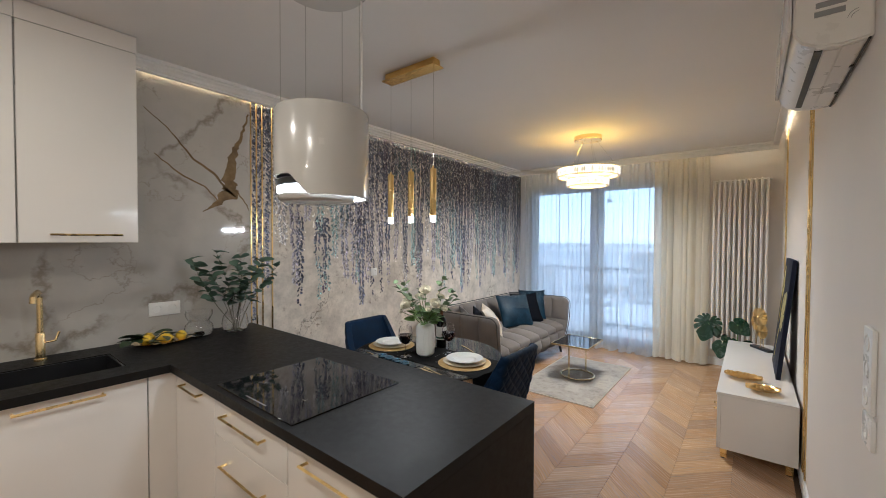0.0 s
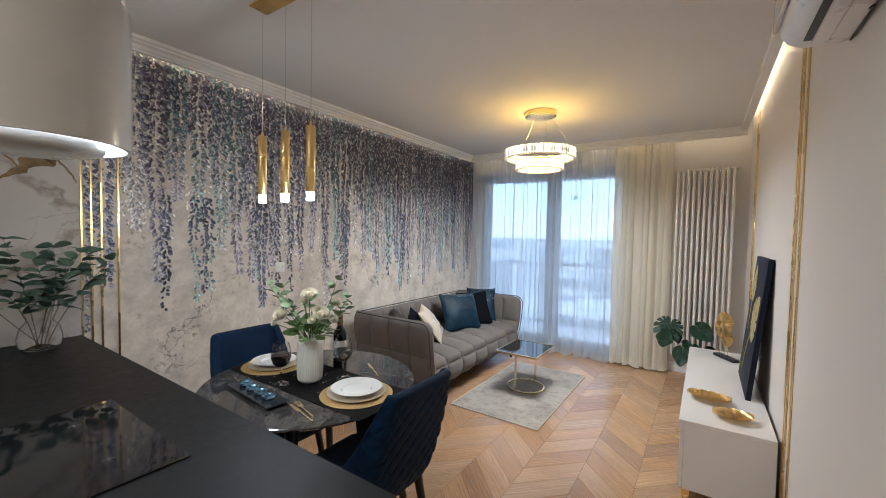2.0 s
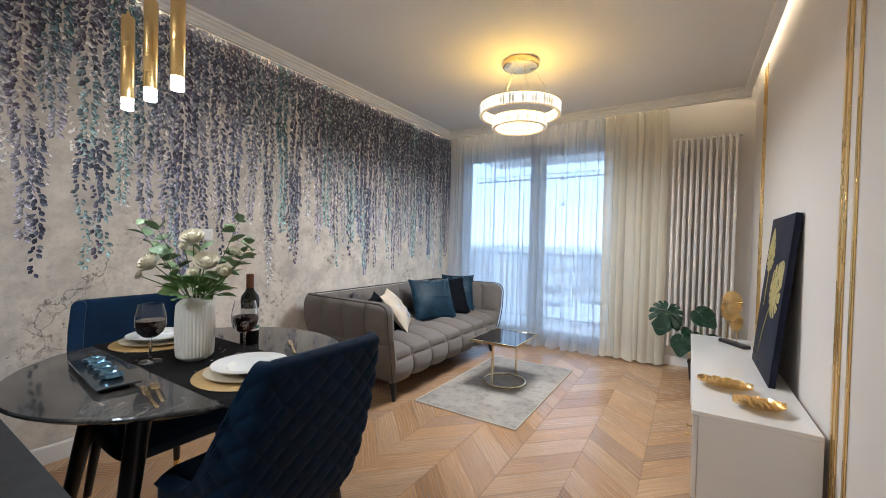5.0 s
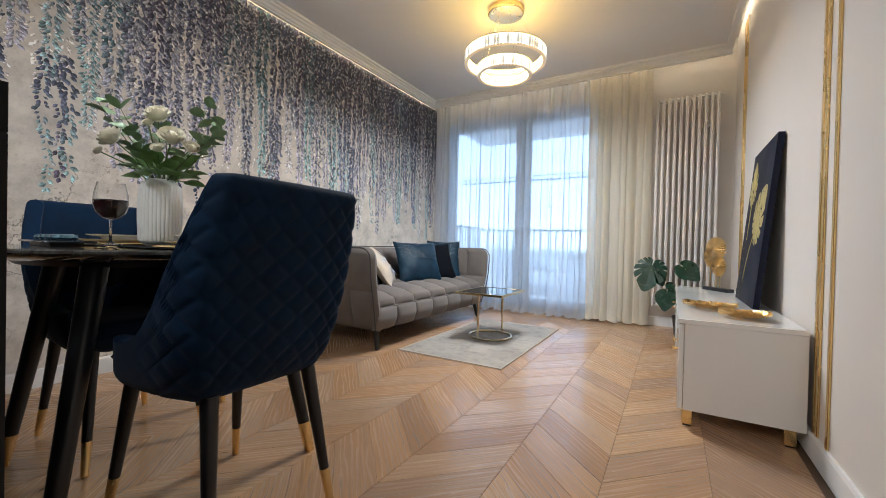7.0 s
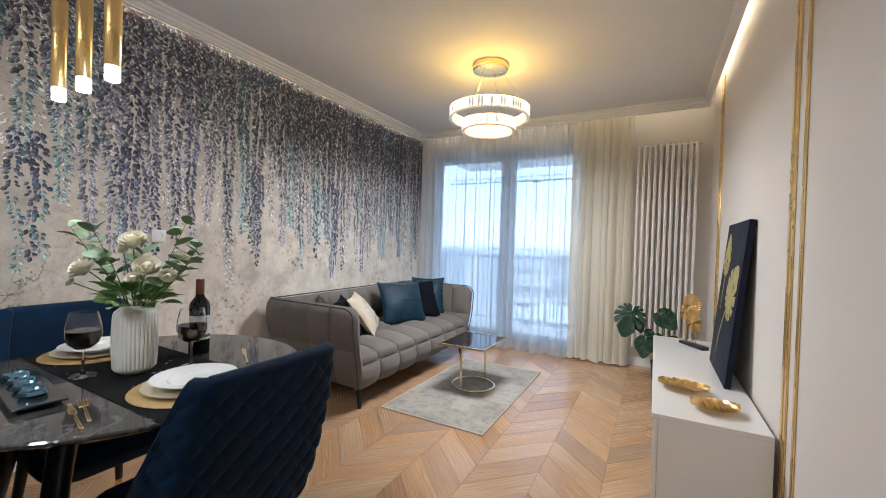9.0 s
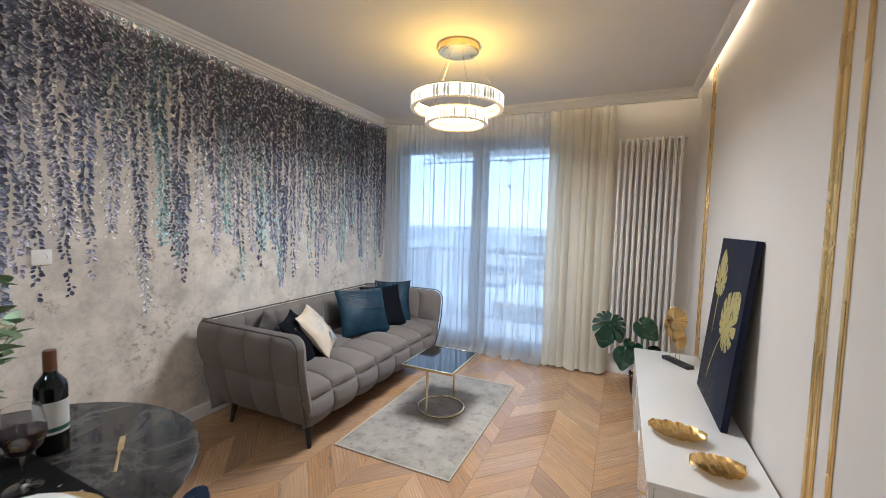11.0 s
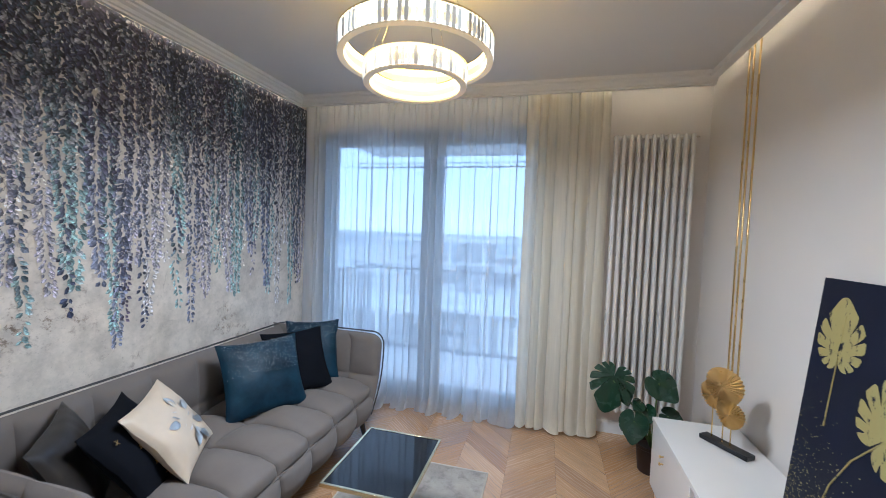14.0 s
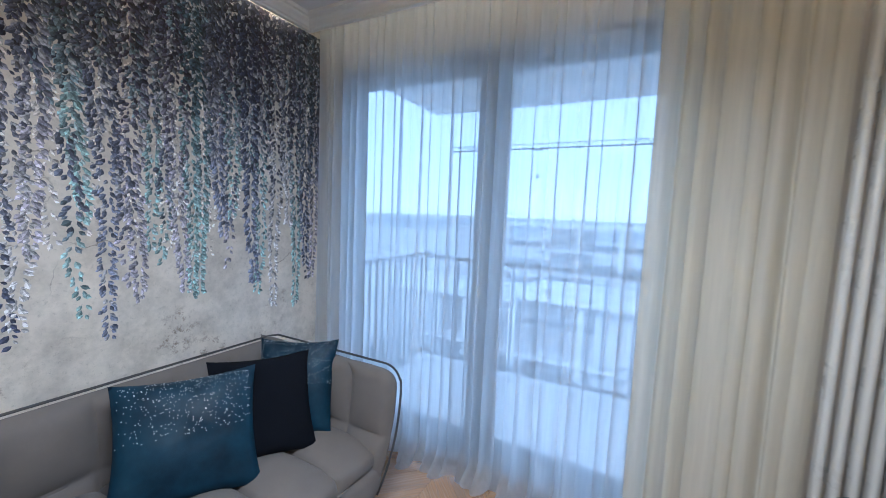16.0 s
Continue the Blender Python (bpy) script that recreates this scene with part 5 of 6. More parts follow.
# ---- dining table and chairs ----
def table_stone():
    m, n, l, p = material("dark_marble_glass")
    v = coords(n, l)
    a, b = noise_tex(n, l, v, 4.0, 7, 0.65, 1.2), noise_tex(n, l, v, 11.0, 5, 0.7, 0.8)
    c = ramp(n, l, a, [(0.35, (0.028, 0.026, 0.025)), (0.52, (0.05, 0.047, 0.045)), (0.56, (0.095, 0.09, 0.084)), (0.6, (0.045, 0.042, 0.04))])
    c = mixer(n, l, "MULTIPLY", 0.5, c, ramp(n, l, b, [(0.3, 0.6), (0.6, 1.1)]))
    l.new(c, p.inputs["Base Color"])
    p.inputs["Roughness"].default_value = 0.06
    return m


TX, TY, TZ = -1.76, 2.045, 0.757
table = thing("dining_table", (TX, TY, 0), "round dark marble-look dining table on splayed black legs", "dining table")
part("tabletop", lathe(B(), [(0, TZ - 0.03), (0.47, TZ - 0.03), (0.515, TZ - 0.018), (0.525, TZ - 0.01), (0.525, TZ - 0.004), (0.521, TZ), (0, TZ)], 96, (TX, TY, 0)), table_stone(), table)
part("underframe", lathe(B(), [(0, TZ - 0.05), (0.37, TZ - 0.05), (0.39, TZ - 0.031), (0, TZ - 0.031)], 32, (TX, TY, 0)), BLACK_PAINT, table)
for a in (-51, 39, 129, 219):
    c, s = math.cos(radians(a)), math.sin(radians(a))
    part("leg", tube(B(), [(TX + 0.345 * c, TY + 0.345 * s, TZ - 0.035), (TX + 0.48 * c, TY + 0.48 * s, 0.11)], [0.031, 0.021], 14), BLACK_PAINT, table)
    part("foot", tube(B(), [(TX + 0.48 * c, TY + 0.48 * s, 0.11), (TX + 0.503 * c, TY + 0.503 * s, 0.0)], [0.0212, 0.017], 14), GOLD, table, "brass leg tip")
RUNNER = plain("black_runner", (0.01, 0.0095, 0.01), 0.85, vary=0.3, grain=0.3, spec=0.12)


def runner_fn(u, v):
    yy = 1.865 + 0.36 * v
    half_len = math.sqrt(0.527 ** 2 - (yy - TY) ** 2)
    s = (u - 0.5) * 2 * (half_len + 0.2)
    if abs(s) <= half_len:
        return (TX + s, yy, TZ + 0.003)
    o = abs(s) - half_len
    return (TX + math.copysign(half_len + 0.012 + 0.004 * math.sin(v * 20), s), yy + 0.008 * math.sin(o * 20), TZ + 0.003 - o)


run = part("table_runner", sheet(B(), runner_fn, 60, 16), RUNNER)
tagged(run, "black cloth runner across the table", "table runner")


def chair():
    """Built at the origin, facing +x; the shell wraps round from the back into low sides."""
    c = thing("dining_chair", (0, 0, 0), "dark blue velvet dining chair with a quilted back, gold-tipped black legs", "chair", "dining chairs")

    def shell(u, v, out=0.0):
        t = 2 * u - 1
        a = abs(t)
        k = min(1.0, max(0.0, (a - 0.52) / 0.48))
        height = 0.525 - 0.40 * (1 - (1 - k) ** 3.0)
        z = 0.405 + height * v
        up = (z - 0.405) / 0.525
        half = 0.185 + 0.035 * math.sin(math.pi * min(1, up * 0.95))
        yy = half * math.sin(min(1.0, a / 0.62) * math.pi / 2)
        back = -0.195 - 0.125 * up
        fwd = 0.03 * a * a + 0.36 * max(0.0, (a - 0.42) / 0.58) ** 1.25 * (1 - 0.35 * up)
        tuck = 0.03 * (1 - min(1.0, v * 4)) ** 2
        return Vector((back + fwd + tuck * (1 - k), math.copysign(yy - tuck * 0.5, t), z))

    bm = B()
    NU, NV = 150, 110
    grids = []
    for side in (0, 1):
        rows = []
        for j in range(NV):
            row = []
            for i in range(NU):
                u, v = i / (NU - 1), j / (NV - 1)
                p = shell(u, v)
                du = shell(min(u + 0.01, 1), v) - shell(max(u - 0.01, 0), v)
                dv = shell(u, min(v + 0.01, 1)) - shell(u, max(v - 0.01, 0))
                nrm = du.cross(dv).normalized()
                if nrm.dot(Vector((p.x - 0.05, p.y, 0))) < 0:
                    nrm = -nrm
                rim = min(1.0, min(u, 1 - u) * 26, (1 - v) * 22, v * 14)
                thick = 0.024 * math.sqrt(max(0.0, 1 - (1 - rim) ** 2))
                q = 0.0
                if side == 0 and 0.1 < u < 0.9:
                    s = (2 * u - 1) * 0.40
                    a1, a2 = (s + (p.z - 0.4) * 0.92) / 0.07, (s - (p.z - 0.4) * 0.92) / 0.07
                    g = min(abs(a1 - round(a1)), abs(a2 - round(a2)))
                    q = 0.0065 * (min(1.0, g / 0.22) ** 0.7 - 1) * min(1.0, (u - 0.1) * 9, (0.9 - u) * 9, (1 - v) * 9, v * 7)
                row.append(bm.verts.new(p + nrm * ((thick + q) if side == 0 else -thick)))
            rows.append(row)
        for a, b in zip(rows, rows[1:]):
            for i in range(NU - 1):
                bm.faces.new((a[i], a[i + 1], b[i + 1], b[i]))
        grids.append(rows)
    bmesh.ops.remove_doubles(bm, verts=bm.verts, dist=0.0006)
    part("backrest", bm, VELVET, c, "quilted velvet shell")
    part("seat", slab(B(), Matrix.Translation((0.05, 0, 0.445)), 0.42, 0.36, 0.11, 0.06, (1, 1), 0.0, 34, 30, 0.02), VELVET, c)
    part("seat_frame", box(B(), -0.15, 0.2, -0.15, 0.15, 0.4, 0.42, 0.01, 2), BLACK_PAINT, c)
    for lx, ly in ((0.245, -0.19), (0.245, 0.19), (-0.255, -0.18), (-0.255, 0.18)):
        tx, ty = lx * 0.72, ly * 0.8
        f = 0.11 / 0.39
        mx, my = lx + (tx - lx) * f, ly + (ty - ly) * f
        leg = part("leg", tube(B(), [(tx, ty, 0.415), (mx, my, 0.11)], [0.021, 0.0142], 12), BLACK_PAINT, c)
        part("foot", tube(B(), [(mx, my, 0.11), (lx, ly, 0.004)], [0.0142, 0.011], 12), GOLD, leg, "brass leg tip")
    return c


chair_a = chair()
chair_a.matrix_basis = pose(-2.085, 2.04, 0, 0, 0, 0)
chair_b = copy_thing(chair_a, pose(-1.325, 2.005, 0, 0, 0, 180))

# table setting
PORCELAIN = plain("porcelain", (0.82, 0.82, 0.8), 0.15, vary=0.02, grain=0.0, coat=0.3)
PLACEMAT = plain("gold_weave", (0.55, 0.38, 0.15), 0.5, 0.4, vary=0.3, scale=60, grain=0.6, grain_scale=250)
CHARGER = plain("beige_charger", (0.6, 0.52, 0.38), 0.4, vary=0.15, grain=0.1)
for px, py in ((-1.435, 2.045), (-2.10, 2.045)):
    z0 = TZ + 0.004
    mat_ = part("placemat", lathe(B(), [(0, z0), (0.165, z0), (0.17, z0 + 0.003), (0.165, z0 + 0.006), (0, z0 + 0.006)], 56, (px, py, 0)), PLACEMAT)
    tagged(mat_, "round woven gold placemat on the runner", "placemat", "placemats")
    z0 += 0.007
    chg = part("charger_plate", lathe(B(), [(0, z0), (0.1, z0), (0.135, z0 + 0.008), (0.138, z0 + 0.011), (0.13, z0 + 0.009), (0.098, z0 + 0.004), (0, z0 + 0.004)], 56, (px, py, 0)), CHARGER)
    tagged(chg, "beige charger plate under a white plate", "plate", "charger plates")
    z0 += 0.008
    pl = part("dinner_plate", lathe(B(), [(0, z0), (0.065, z0), (0.075, z0 + 0.012), (0.115, z0 + 0.019), (0.118, z0 + 0.022), (0.112, z0 + 0.021), (0.074, z0 + 0.0155), (0.064, z0 + 0.005), (0, z0 + 0.005)], 56, (px, py, 0)), PORCELAIN)
    tagged(pl, "white porcelain soup plate with a wide rim", "plate", "dinner plates")
WINE = plain("red_wine", (0.02, 0.001, 0.003), 0.05, vary=0.0, grain=0.0)
for gx, gy in ((-1.825, 1.905), (-1.645, 2.148)):
    z0 = TZ + (0.004 if gy > 1.87 else 0.001)
    g = thing("wine_glass", (gx, gy, z0), "stemmed wine glass half full of red wine", "wine glass", "wine glasses")
    bowl = [(0.004, 0.085), (0.022, 0.091), (0.04, 0.108), (0.048, 0.134), (0.046, 0.168), (0.037, 0.208)]
    part("glass_body", lathe(B(), [(0, 0), (0.036, 0.0), (0.037, 0.002), (0.01, 0.006), (0.0042, 0.015), (0.0035, 0.076)] + bowl + [(r - 0.0012, z) for r, z in bowl[::-1][:-1]] + [(0, 0.0925)], 40, (gx, gy, z0)), GLASS, g)
    part("wine", lathe(B(), [(0, 0.094), (0.02, 0.0935), (0.038, 0.109), (0.0462, 0.134), (0.046, 0.15), (0, 0.15)], 40, (gx, gy, z0)), WINE, g, "dark red wine")
VASE_MAT = CERAMIC
vx, vy = -1.742, 2.015
vase = thing("flower_vase", (vx, vy, TZ + 0.004), "white ribbed vase with cream ranunculus and eucalyptus", "vase")
bm = B()


def vase_fn(u, v):
    z = 0.225 * v
    r = 0.058 + 0.005 * math.sin(math.pi * v)
    if v < 0.08:
        r -= 0.018 * (1 - v / 0.08) ** 2
    if v > 0.88:
        r -= 0.02 * ((v - 0.88) / 0.12) ** 1.6
    rib = 0.0022 * (abs(math.sin(u * math.pi * 34)) ** 0.6) * (1 if 0.04 < v < 0.93 else 0)
    a = 2 * math.pi * u
    return (vx + (r + rib) * math.cos(a), vy + (r + rib) * math.sin(a), TZ + 0.005 + z)


sheet(bm, vase_fn, 204, 26, True)
lathe(bm, [(0.041, 0.225), (0.039, 0.228), (0.036, 0.222), (0.036, 0.1), (0, 0.1)], 40, (vx, vy, TZ + 0.005))
lathe(bm, [(0.041, 0.0), (0, 0.0)], 40, (vx, vy, TZ + 0.005))
part("vessel", bm, VASE_MAT, vase)
rnd = random.Random(21)
BOUQUET_LEAF = plain("bouquet_leaf", (0.22, 0.31, 0.16), 0.55, vary=0.35, scale=30, grain=0.1)
for tx, ty, tz in ((0.05, 0.13, 1.275), (0.14, 0.12, 1.19), (0.19, 0.1, 1.165), (-0.17, -0.12, 1.25), (-0.13, -0.07, 1.235), (-0.08, 0.05, 1.19), (-0.04, -0.1, 1.15)):
    sprig(vase, (vx + rnd.uniform(-0.015, 0.015), vy + rnd.uniform(-0.015, 0.015), 0.95), (vx + tx, vy + ty, tz), rnd, 0.056, 0.038, 5, BOUQUET_LEAF, 0.02, 0.5)
bm = B()
for k in range(60):
    a = rnd.uniform(0, 6.28)
    e = rnd.uniform(0.0, 1.1)
    p = Vector((vx, vy, 0.985 + 0.055 * e)) + Vector((math.cos(a), math.sin(a), 0)) * (0.025 + 0.055 * rnd.random())
    blade(bm, aim(p, (math.cos(a), math.sin(a), 0.15 + e), rnd.uniform(-0.7, 0.7)), rnd.uniform(0.05, 0.08), rnd.uniform(0.034, 0.052), 0.3)
part("foliage", bm, plain("bouquet_green", (0.2, 0.33, 0.09), 0.5, vary=0.4, scale=25, grain=0.1), vase)


def bloom(parent, at, r, d):
    """A ranunculus head: rings of cupped petals round a closed heart."""
    bm = B()
    m = Matrix.Translation(at) @ Vector(d).normalized().to_track_quat("Z", "Y").to_matrix().to_4x4()
    for ring, (n, tilt, rad) in enumerate(((6, 0.15, 0.35), (8, 0.4, 0.6), (9, 0.75, 0.85), (9, 1.15, 1.0))):
        for k in range(n):
            a = 2 * math.pi * (k + 0.5 * (ring % 2)) / n
            def petal(u, v, a=a, tilt=tilt, rad=rad):
                w = (u - 0.5) * 1.5 * (0.5 + 0.5 * math.sin(math.pi * min(v + 0.12, 1)))
                rr = r * rad * (0.25 + 0.75 * math.sin(v * math.pi / 2 * 0.95))
                zz = r * (1.05 * v * math.cos(tilt * 0.85) - 0.35 + 0.1 * math.cos(w * 2))
                return m @ Vector((rr * math.cos(a + w), rr * math.sin(a + w), zz))
            sheet(bm, petal, 5, 5)
    lathe_b = bmesh.new()
    lathe(lathe_b, [(0, -0.4 * r), (0.5 * r, -0.3 * r), (0.45 * r, 0.3 * r), (0.2 * r, 0.6 * r), (0, 0.65 * r)], 12)
    lathe_b.transform(m)
    tmp = bpy.data.meshes.new("tmp")
    lathe_b.to_mesh(tmp)
    lathe_b.free()
    bm.from_mesh(tmp)
    bpy.data.meshes.remove(tmp)
    part("bloom", bm, PETAL, parent, "cream ranunculus flower")
    part("stem", tube(B(), [(vx, vy, 0.95), (vx + (at[0] - vx) * 0.5, vy + (at[1] - vy) * 0.5, (0.95 + at[2]) / 2 + 0.02), at], 0.0022, 5), LEAF_GREEN, parent)


for fx, fy, fz, r in ((0.01, -0.015, 1.205, 0.034), (-0.068, -0.115, 1.115, 0.035), (0.092, -0.01, 1.122, 0.034), (0.03, 0.12, 1.15, 0.028), (0.055, -0.035, 1.085, 0.018), (-0.095, -0.14, 1.07, 0.014), (-0.1, 0.04, 1.15, 0.026), (0.135, 0.03, 1.092, 0.022), (0.0, -0.04, 1.175, 0.016)):
    bloom(vase, (vx + fx, vy + fy, fz), r * 1.2, (fx * 3 + 0.15, fy * 3 - 0.2, 0.45))
bx, by = -1.80, 2.262
bot = thing("wine_bottle", (bx, by, TZ), "dark red wine bottle with a white label", "bottle")
part("bottle_glass", lathe(B(), [(0, 0), (0.035, 0.0), (0.037, 0.004), (0.037, 0.19), (0.034, 0.205), (0.018, 0.228), (0.0145, 0.24), (0.0145, 0.245)], 32, (bx, by, TZ + 0.001)), plain("bottle_dark", (0.006, 0.007, 0.006), 0.06, grain=0.0), bot)
part("capsule", lathe(B(), [(0.0155, 0.24), (0.0155, 0.295), (0.0145, 0.3), (0, 0.3)], 24, (bx, by, TZ)), plain("copper_foil", (0.2, 0.09, 0.05), 0.35, 0.7), bot)
part("label", lathe(B(), [(0.0376, 0.06), (0.0376, 0.155)], 32, (bx, by, TZ)), plain("paper_label", (0.7, 0.69, 0.65), 0.7), bot)
part("label_band", lathe(B(), [(0.0379, 0.068), (0.0379, 0.08)], 32, (bx, by, TZ)), plain("green_ink", (0.03, 0.1, 0.07), 0.6), bot)

ta = math.atan2(-0.04, 0.39)
tm = Matrix.Translation((-1.795, 1.762, TZ)) @ Matrix.Rotation(ta, 4, "Z")
tray = thing("candle_tray", (-1.795, 1.762, TZ), "black tray with four blue glass candle holders", "tray")
SLATE = plain("dark_glass_tray", (0.02, 0.025, 0.03), 0.12, vary=0.3, grain=0.0)
bm = box(B(), -0.2, 0.2, -0.055, 0.055, 0.012, 0.018, 0.002, 1)
bm.transform(tm)
part("tray_plate", bm, SLATE, tray)
bm = box(B(), -0.15, 0.15, -0.035, 0.035, 0.001, 0.012)
bm.transform(tm)
part("tray_foot", bm, BLACK_PAINT, tray)
BLUE_GLASS = plain("blue_mercury_glass", (0.25, 0.45, 0.62), 0.12, 0.85, vary=0.7, scale=70, grain=0.3, grain_scale=120)
for k in range(4):
    bm = lathe(B(), [(0, 0.019), (0.026, 0.019), (0.031, 0.026), (0.028, 0.034), (0.02, 0.036), (0.016, 0.03), (0, 0.028)], 24)
    bm.transform(tm @ Matrix.Translation((-0.115 + k * 0.075, 0, 0)))
    part("candle_holder", bm, BLUE_GLASS, tray)


def fork(at, ang, label, tines=True):
    m = Matrix.Translation(at) @ Matrix.Rotation(ang, 4, "Z")
    bm = B()
    box(bm, -0.09, 0.03, -0.004, 0.004, 0.001, 0.004, 0.001, 1)
    if tines:
        box(bm, 0.03, 0.05, -0.011, 0.011, 0.002, 0.005, 0.001, 1)
        for k in range(4):
            yk = -0.0095 + k * 0.0063
            box(bm, 0.05, 0.09, yk - 0.0015, yk + 0.0015, 0.003, 0.0055)
    else:
        box(bm, 0.03, 0.12, -0.008, 0.008, 0.001, 0.003, 0.001, 1)
    bm.transform(m)
    ob = part("fork" if tines else "knife", bm, POLISHED_GOLD)
    tagged(ob, label, "cutlery", "gold cutlery")


fork((-1.50, 1.80, TZ), 2.9, "gold fork on the table")
fork((-1.47, 1.77, TZ), 2.95, "gold knife on the table", False)
fork((-2.05, 1.81, TZ), -0.2, "gold fork on the table")
fork((-1.60, 2.33, TZ), 2.6, "gold knife on the table", False)

bm = B()
rnd = random.Random(31)
for k in range(46):
    cx, cy = rnd.uniform(-2.15, -1.38), rnd.uniform(1.88, 2.21)
    if (cx - TX) ** 2 + (cy - TY) ** 2 < 0.2:
        m = Matrix.Translation((cx, cy, TZ + 0.0045)) @ Matrix.Rotation(rnd.uniform(0, 3), 4, "Z")
        bmesh.ops.create_circle(bm, cap_ends=True, segments=6, radius=rnd.uniform(0.003, 0.007), matrix=m @ Matrix.Diagonal((1, 0.55, 1, 1)))
tagged(part("table_confetti", bm, SILVER), "silver confetti strewn on the black runner", "confetti", kind="stuff")

# ---- radiator ----
rad = thing("radiator", (-0.11, 5.86, 0.2), "tall white tubular wall radiator", "radiator")
RX0, RX1 = -0.375, 0.155
n = 11
for i in range(n):
    cx = RX0 + 0.0125 + (RX1 - RX0 - 0.025) * i / (n - 1)
    part("tube", box(B(), cx - 0.0135, cx + 0.0135, 5.822, 5.882, 0.215, 2.295, 0.0115, 3), RADIATOR_WHITE, rad)
for z in (0.235, 2.275):
    part("header", tube(B(), [(RX0 - 0.004, 5.862, z), (RX1 + 0.004, 5.862, z)], 0.016, 12), RADIATOR_WHITE, rad)
part("air_vent", tube(B(), [(RX1 + 0.002, 5.862, 2.275), (RX1 + 0.03, 5.862, 2.275)], 0.006, 10), CHROME, rad)
for z in (0.5, 2.0):
    for cx in (-0.3, 0.08):
        part("bracket", box(B(), cx - 0.012, cx + 0.012, 5.885, YF, z, z + 0.05), RADIATOR_WHITE, rad)
part("valve", tube(B(), [(0.14, 5.86, 0.21), (0.14, 5.86, 0.12), (0.14, YF, 0.12)], 0.011, 10), CHROME, rad)
part("valve_pipe", tube(B(), [(0.08, 5.86, 0.21), (0.08, 5.86, 0.14), (0.08, YF, 0.14)], 0.011, 10), CHROME, rad)

# ---- sideboard ----
side = thing("sideboard", (0.045, 4.29, 0), "low glossy white sideboard with brass legs and knobs", "sideboard")
AX0, AX1, AY0, AY1 = -0.172, 0.265, 3.375, 5.215
bm = B()
box(bm, AX0 - 0.004, AX1, AY0 - 0.004, AY1 + 0.004, 0.462, 0.484, 0.002, 1)
part("top", bm, GLOSS_WHITE, side)
for nm, b in (("end_panel", (AX0 + 0.024, AX1, AY0, AY0 + 0.018, 0.082, 0.4615)), ("end_panel", (AX0 + 0.024, AX1, AY1 - 0.018, AY1, 0.082, 0.4615)), ("bottom_panel", (AX0 + 0.024, AX1, AY0 + 0.018, AY1 - 0.018, 0.082, 0.1)),
              ("back_panel", (AX1 - 0.012, AX1, AY0 + 0.018, AY1 - 0.018, 0.1, 0.4615)), ("divider", (AX0 + 0.024, AX1 - 0.012, 3.98, 3.998, 0.1, 0.4615)), ("divider", (AX0 + 0.024, AX1 - 0.012, 4.59, 4.608, 0.1, 0.4615)), ("shelf", (AX0 + 0.024, AX1 - 0.012, 3.998, 4.59, 0.27, 0.288))):
    part(nm, box(B(), *b), GLOSS_WHITE, side, smooth=False)
for y0, y1, ky in ((AY0 + 0.001, 3.988, 3.47), (4.6, AY1 - 0.001, 4.98)):
    d = part("door", box(B(), AX0 + 0.002, AX0 + 0.0225, y0, y1, 0.083, 0.459, 0.0015, 1), GLOSS_WHITE, side)
    for kz in (0.33, 0.37):
        part("knob", tube(B(), [(AX0 + 0.002, ky, kz), (AX0 - 0.012, ky, kz), (AX0 - 0.013, ky, kz), (AX0 - 0.02, ky, kz)], [0.004, 0.004, 0.008, 0.008], 12), GOLD, d, "small brass knob")
for lx in (-0.13, 0.225):
    for ly in (3.43, 5.16):
        part("leg", box(B(), lx - 0.02, lx + 0.02, ly - 0.02, ly + 0.02, 0.006, 0.082, 0.002, 1), GOLD, side, "square brass leg")
        part("foot_pad", box(B(), lx - 0.016, lx + 0.016, ly - 0.016, ly + 0.016, 0.0, 0.006), BLACK_PAINT, side)

# picture leaning on the wall
art = thing("leaning_picture", (0.2, 4.3, 0.485), "navy canvas with gold monstera leaves leaning on the wall", "painting")
NAVY = plain("navy_canvas", (0.010, 0.013, 0.033), 0.6, vary=0.4, scale=5, grain=0.35, grain_scale=400, spec=0.2)
FLAKE = plain("gold_leaf_paint", (0.55, 0.46, 0.16), 0.42, 0.55, vary=0.5, scale=45, grain=0.3)
fn_, fl_ = FLAKE.node_tree.nodes, FLAKE.node_tree.links
worn = ramp(fn_, fl_, noise_tex(fn_, fl_, coords(fn_, fl_, (1, 1.6, 0.8)), 26.0, 5, 0.65), [(0.57, (0.56, 0.47, 0.17)), (0.63, (0.012, 0.015, 0.035))])
fl_.new(worn, fn_["Principled BSDF"].inputs["Base Color"])
PW, PH = 0.645, 0.928
lean_v = Vector((0.084, 0, PH)).normalized()
pm = axes((0.166, 4.262, 0.4845), (0, -1, 0), lean_v, (-lean_v.z, 0, lean_v.x))
bm = box(B(), -PW / 2, PW / 2, 0, PH, -0.03, 0.0, 0.003, 2)
bm.transform(pm)
part("canvas", bm, NAVY, art)


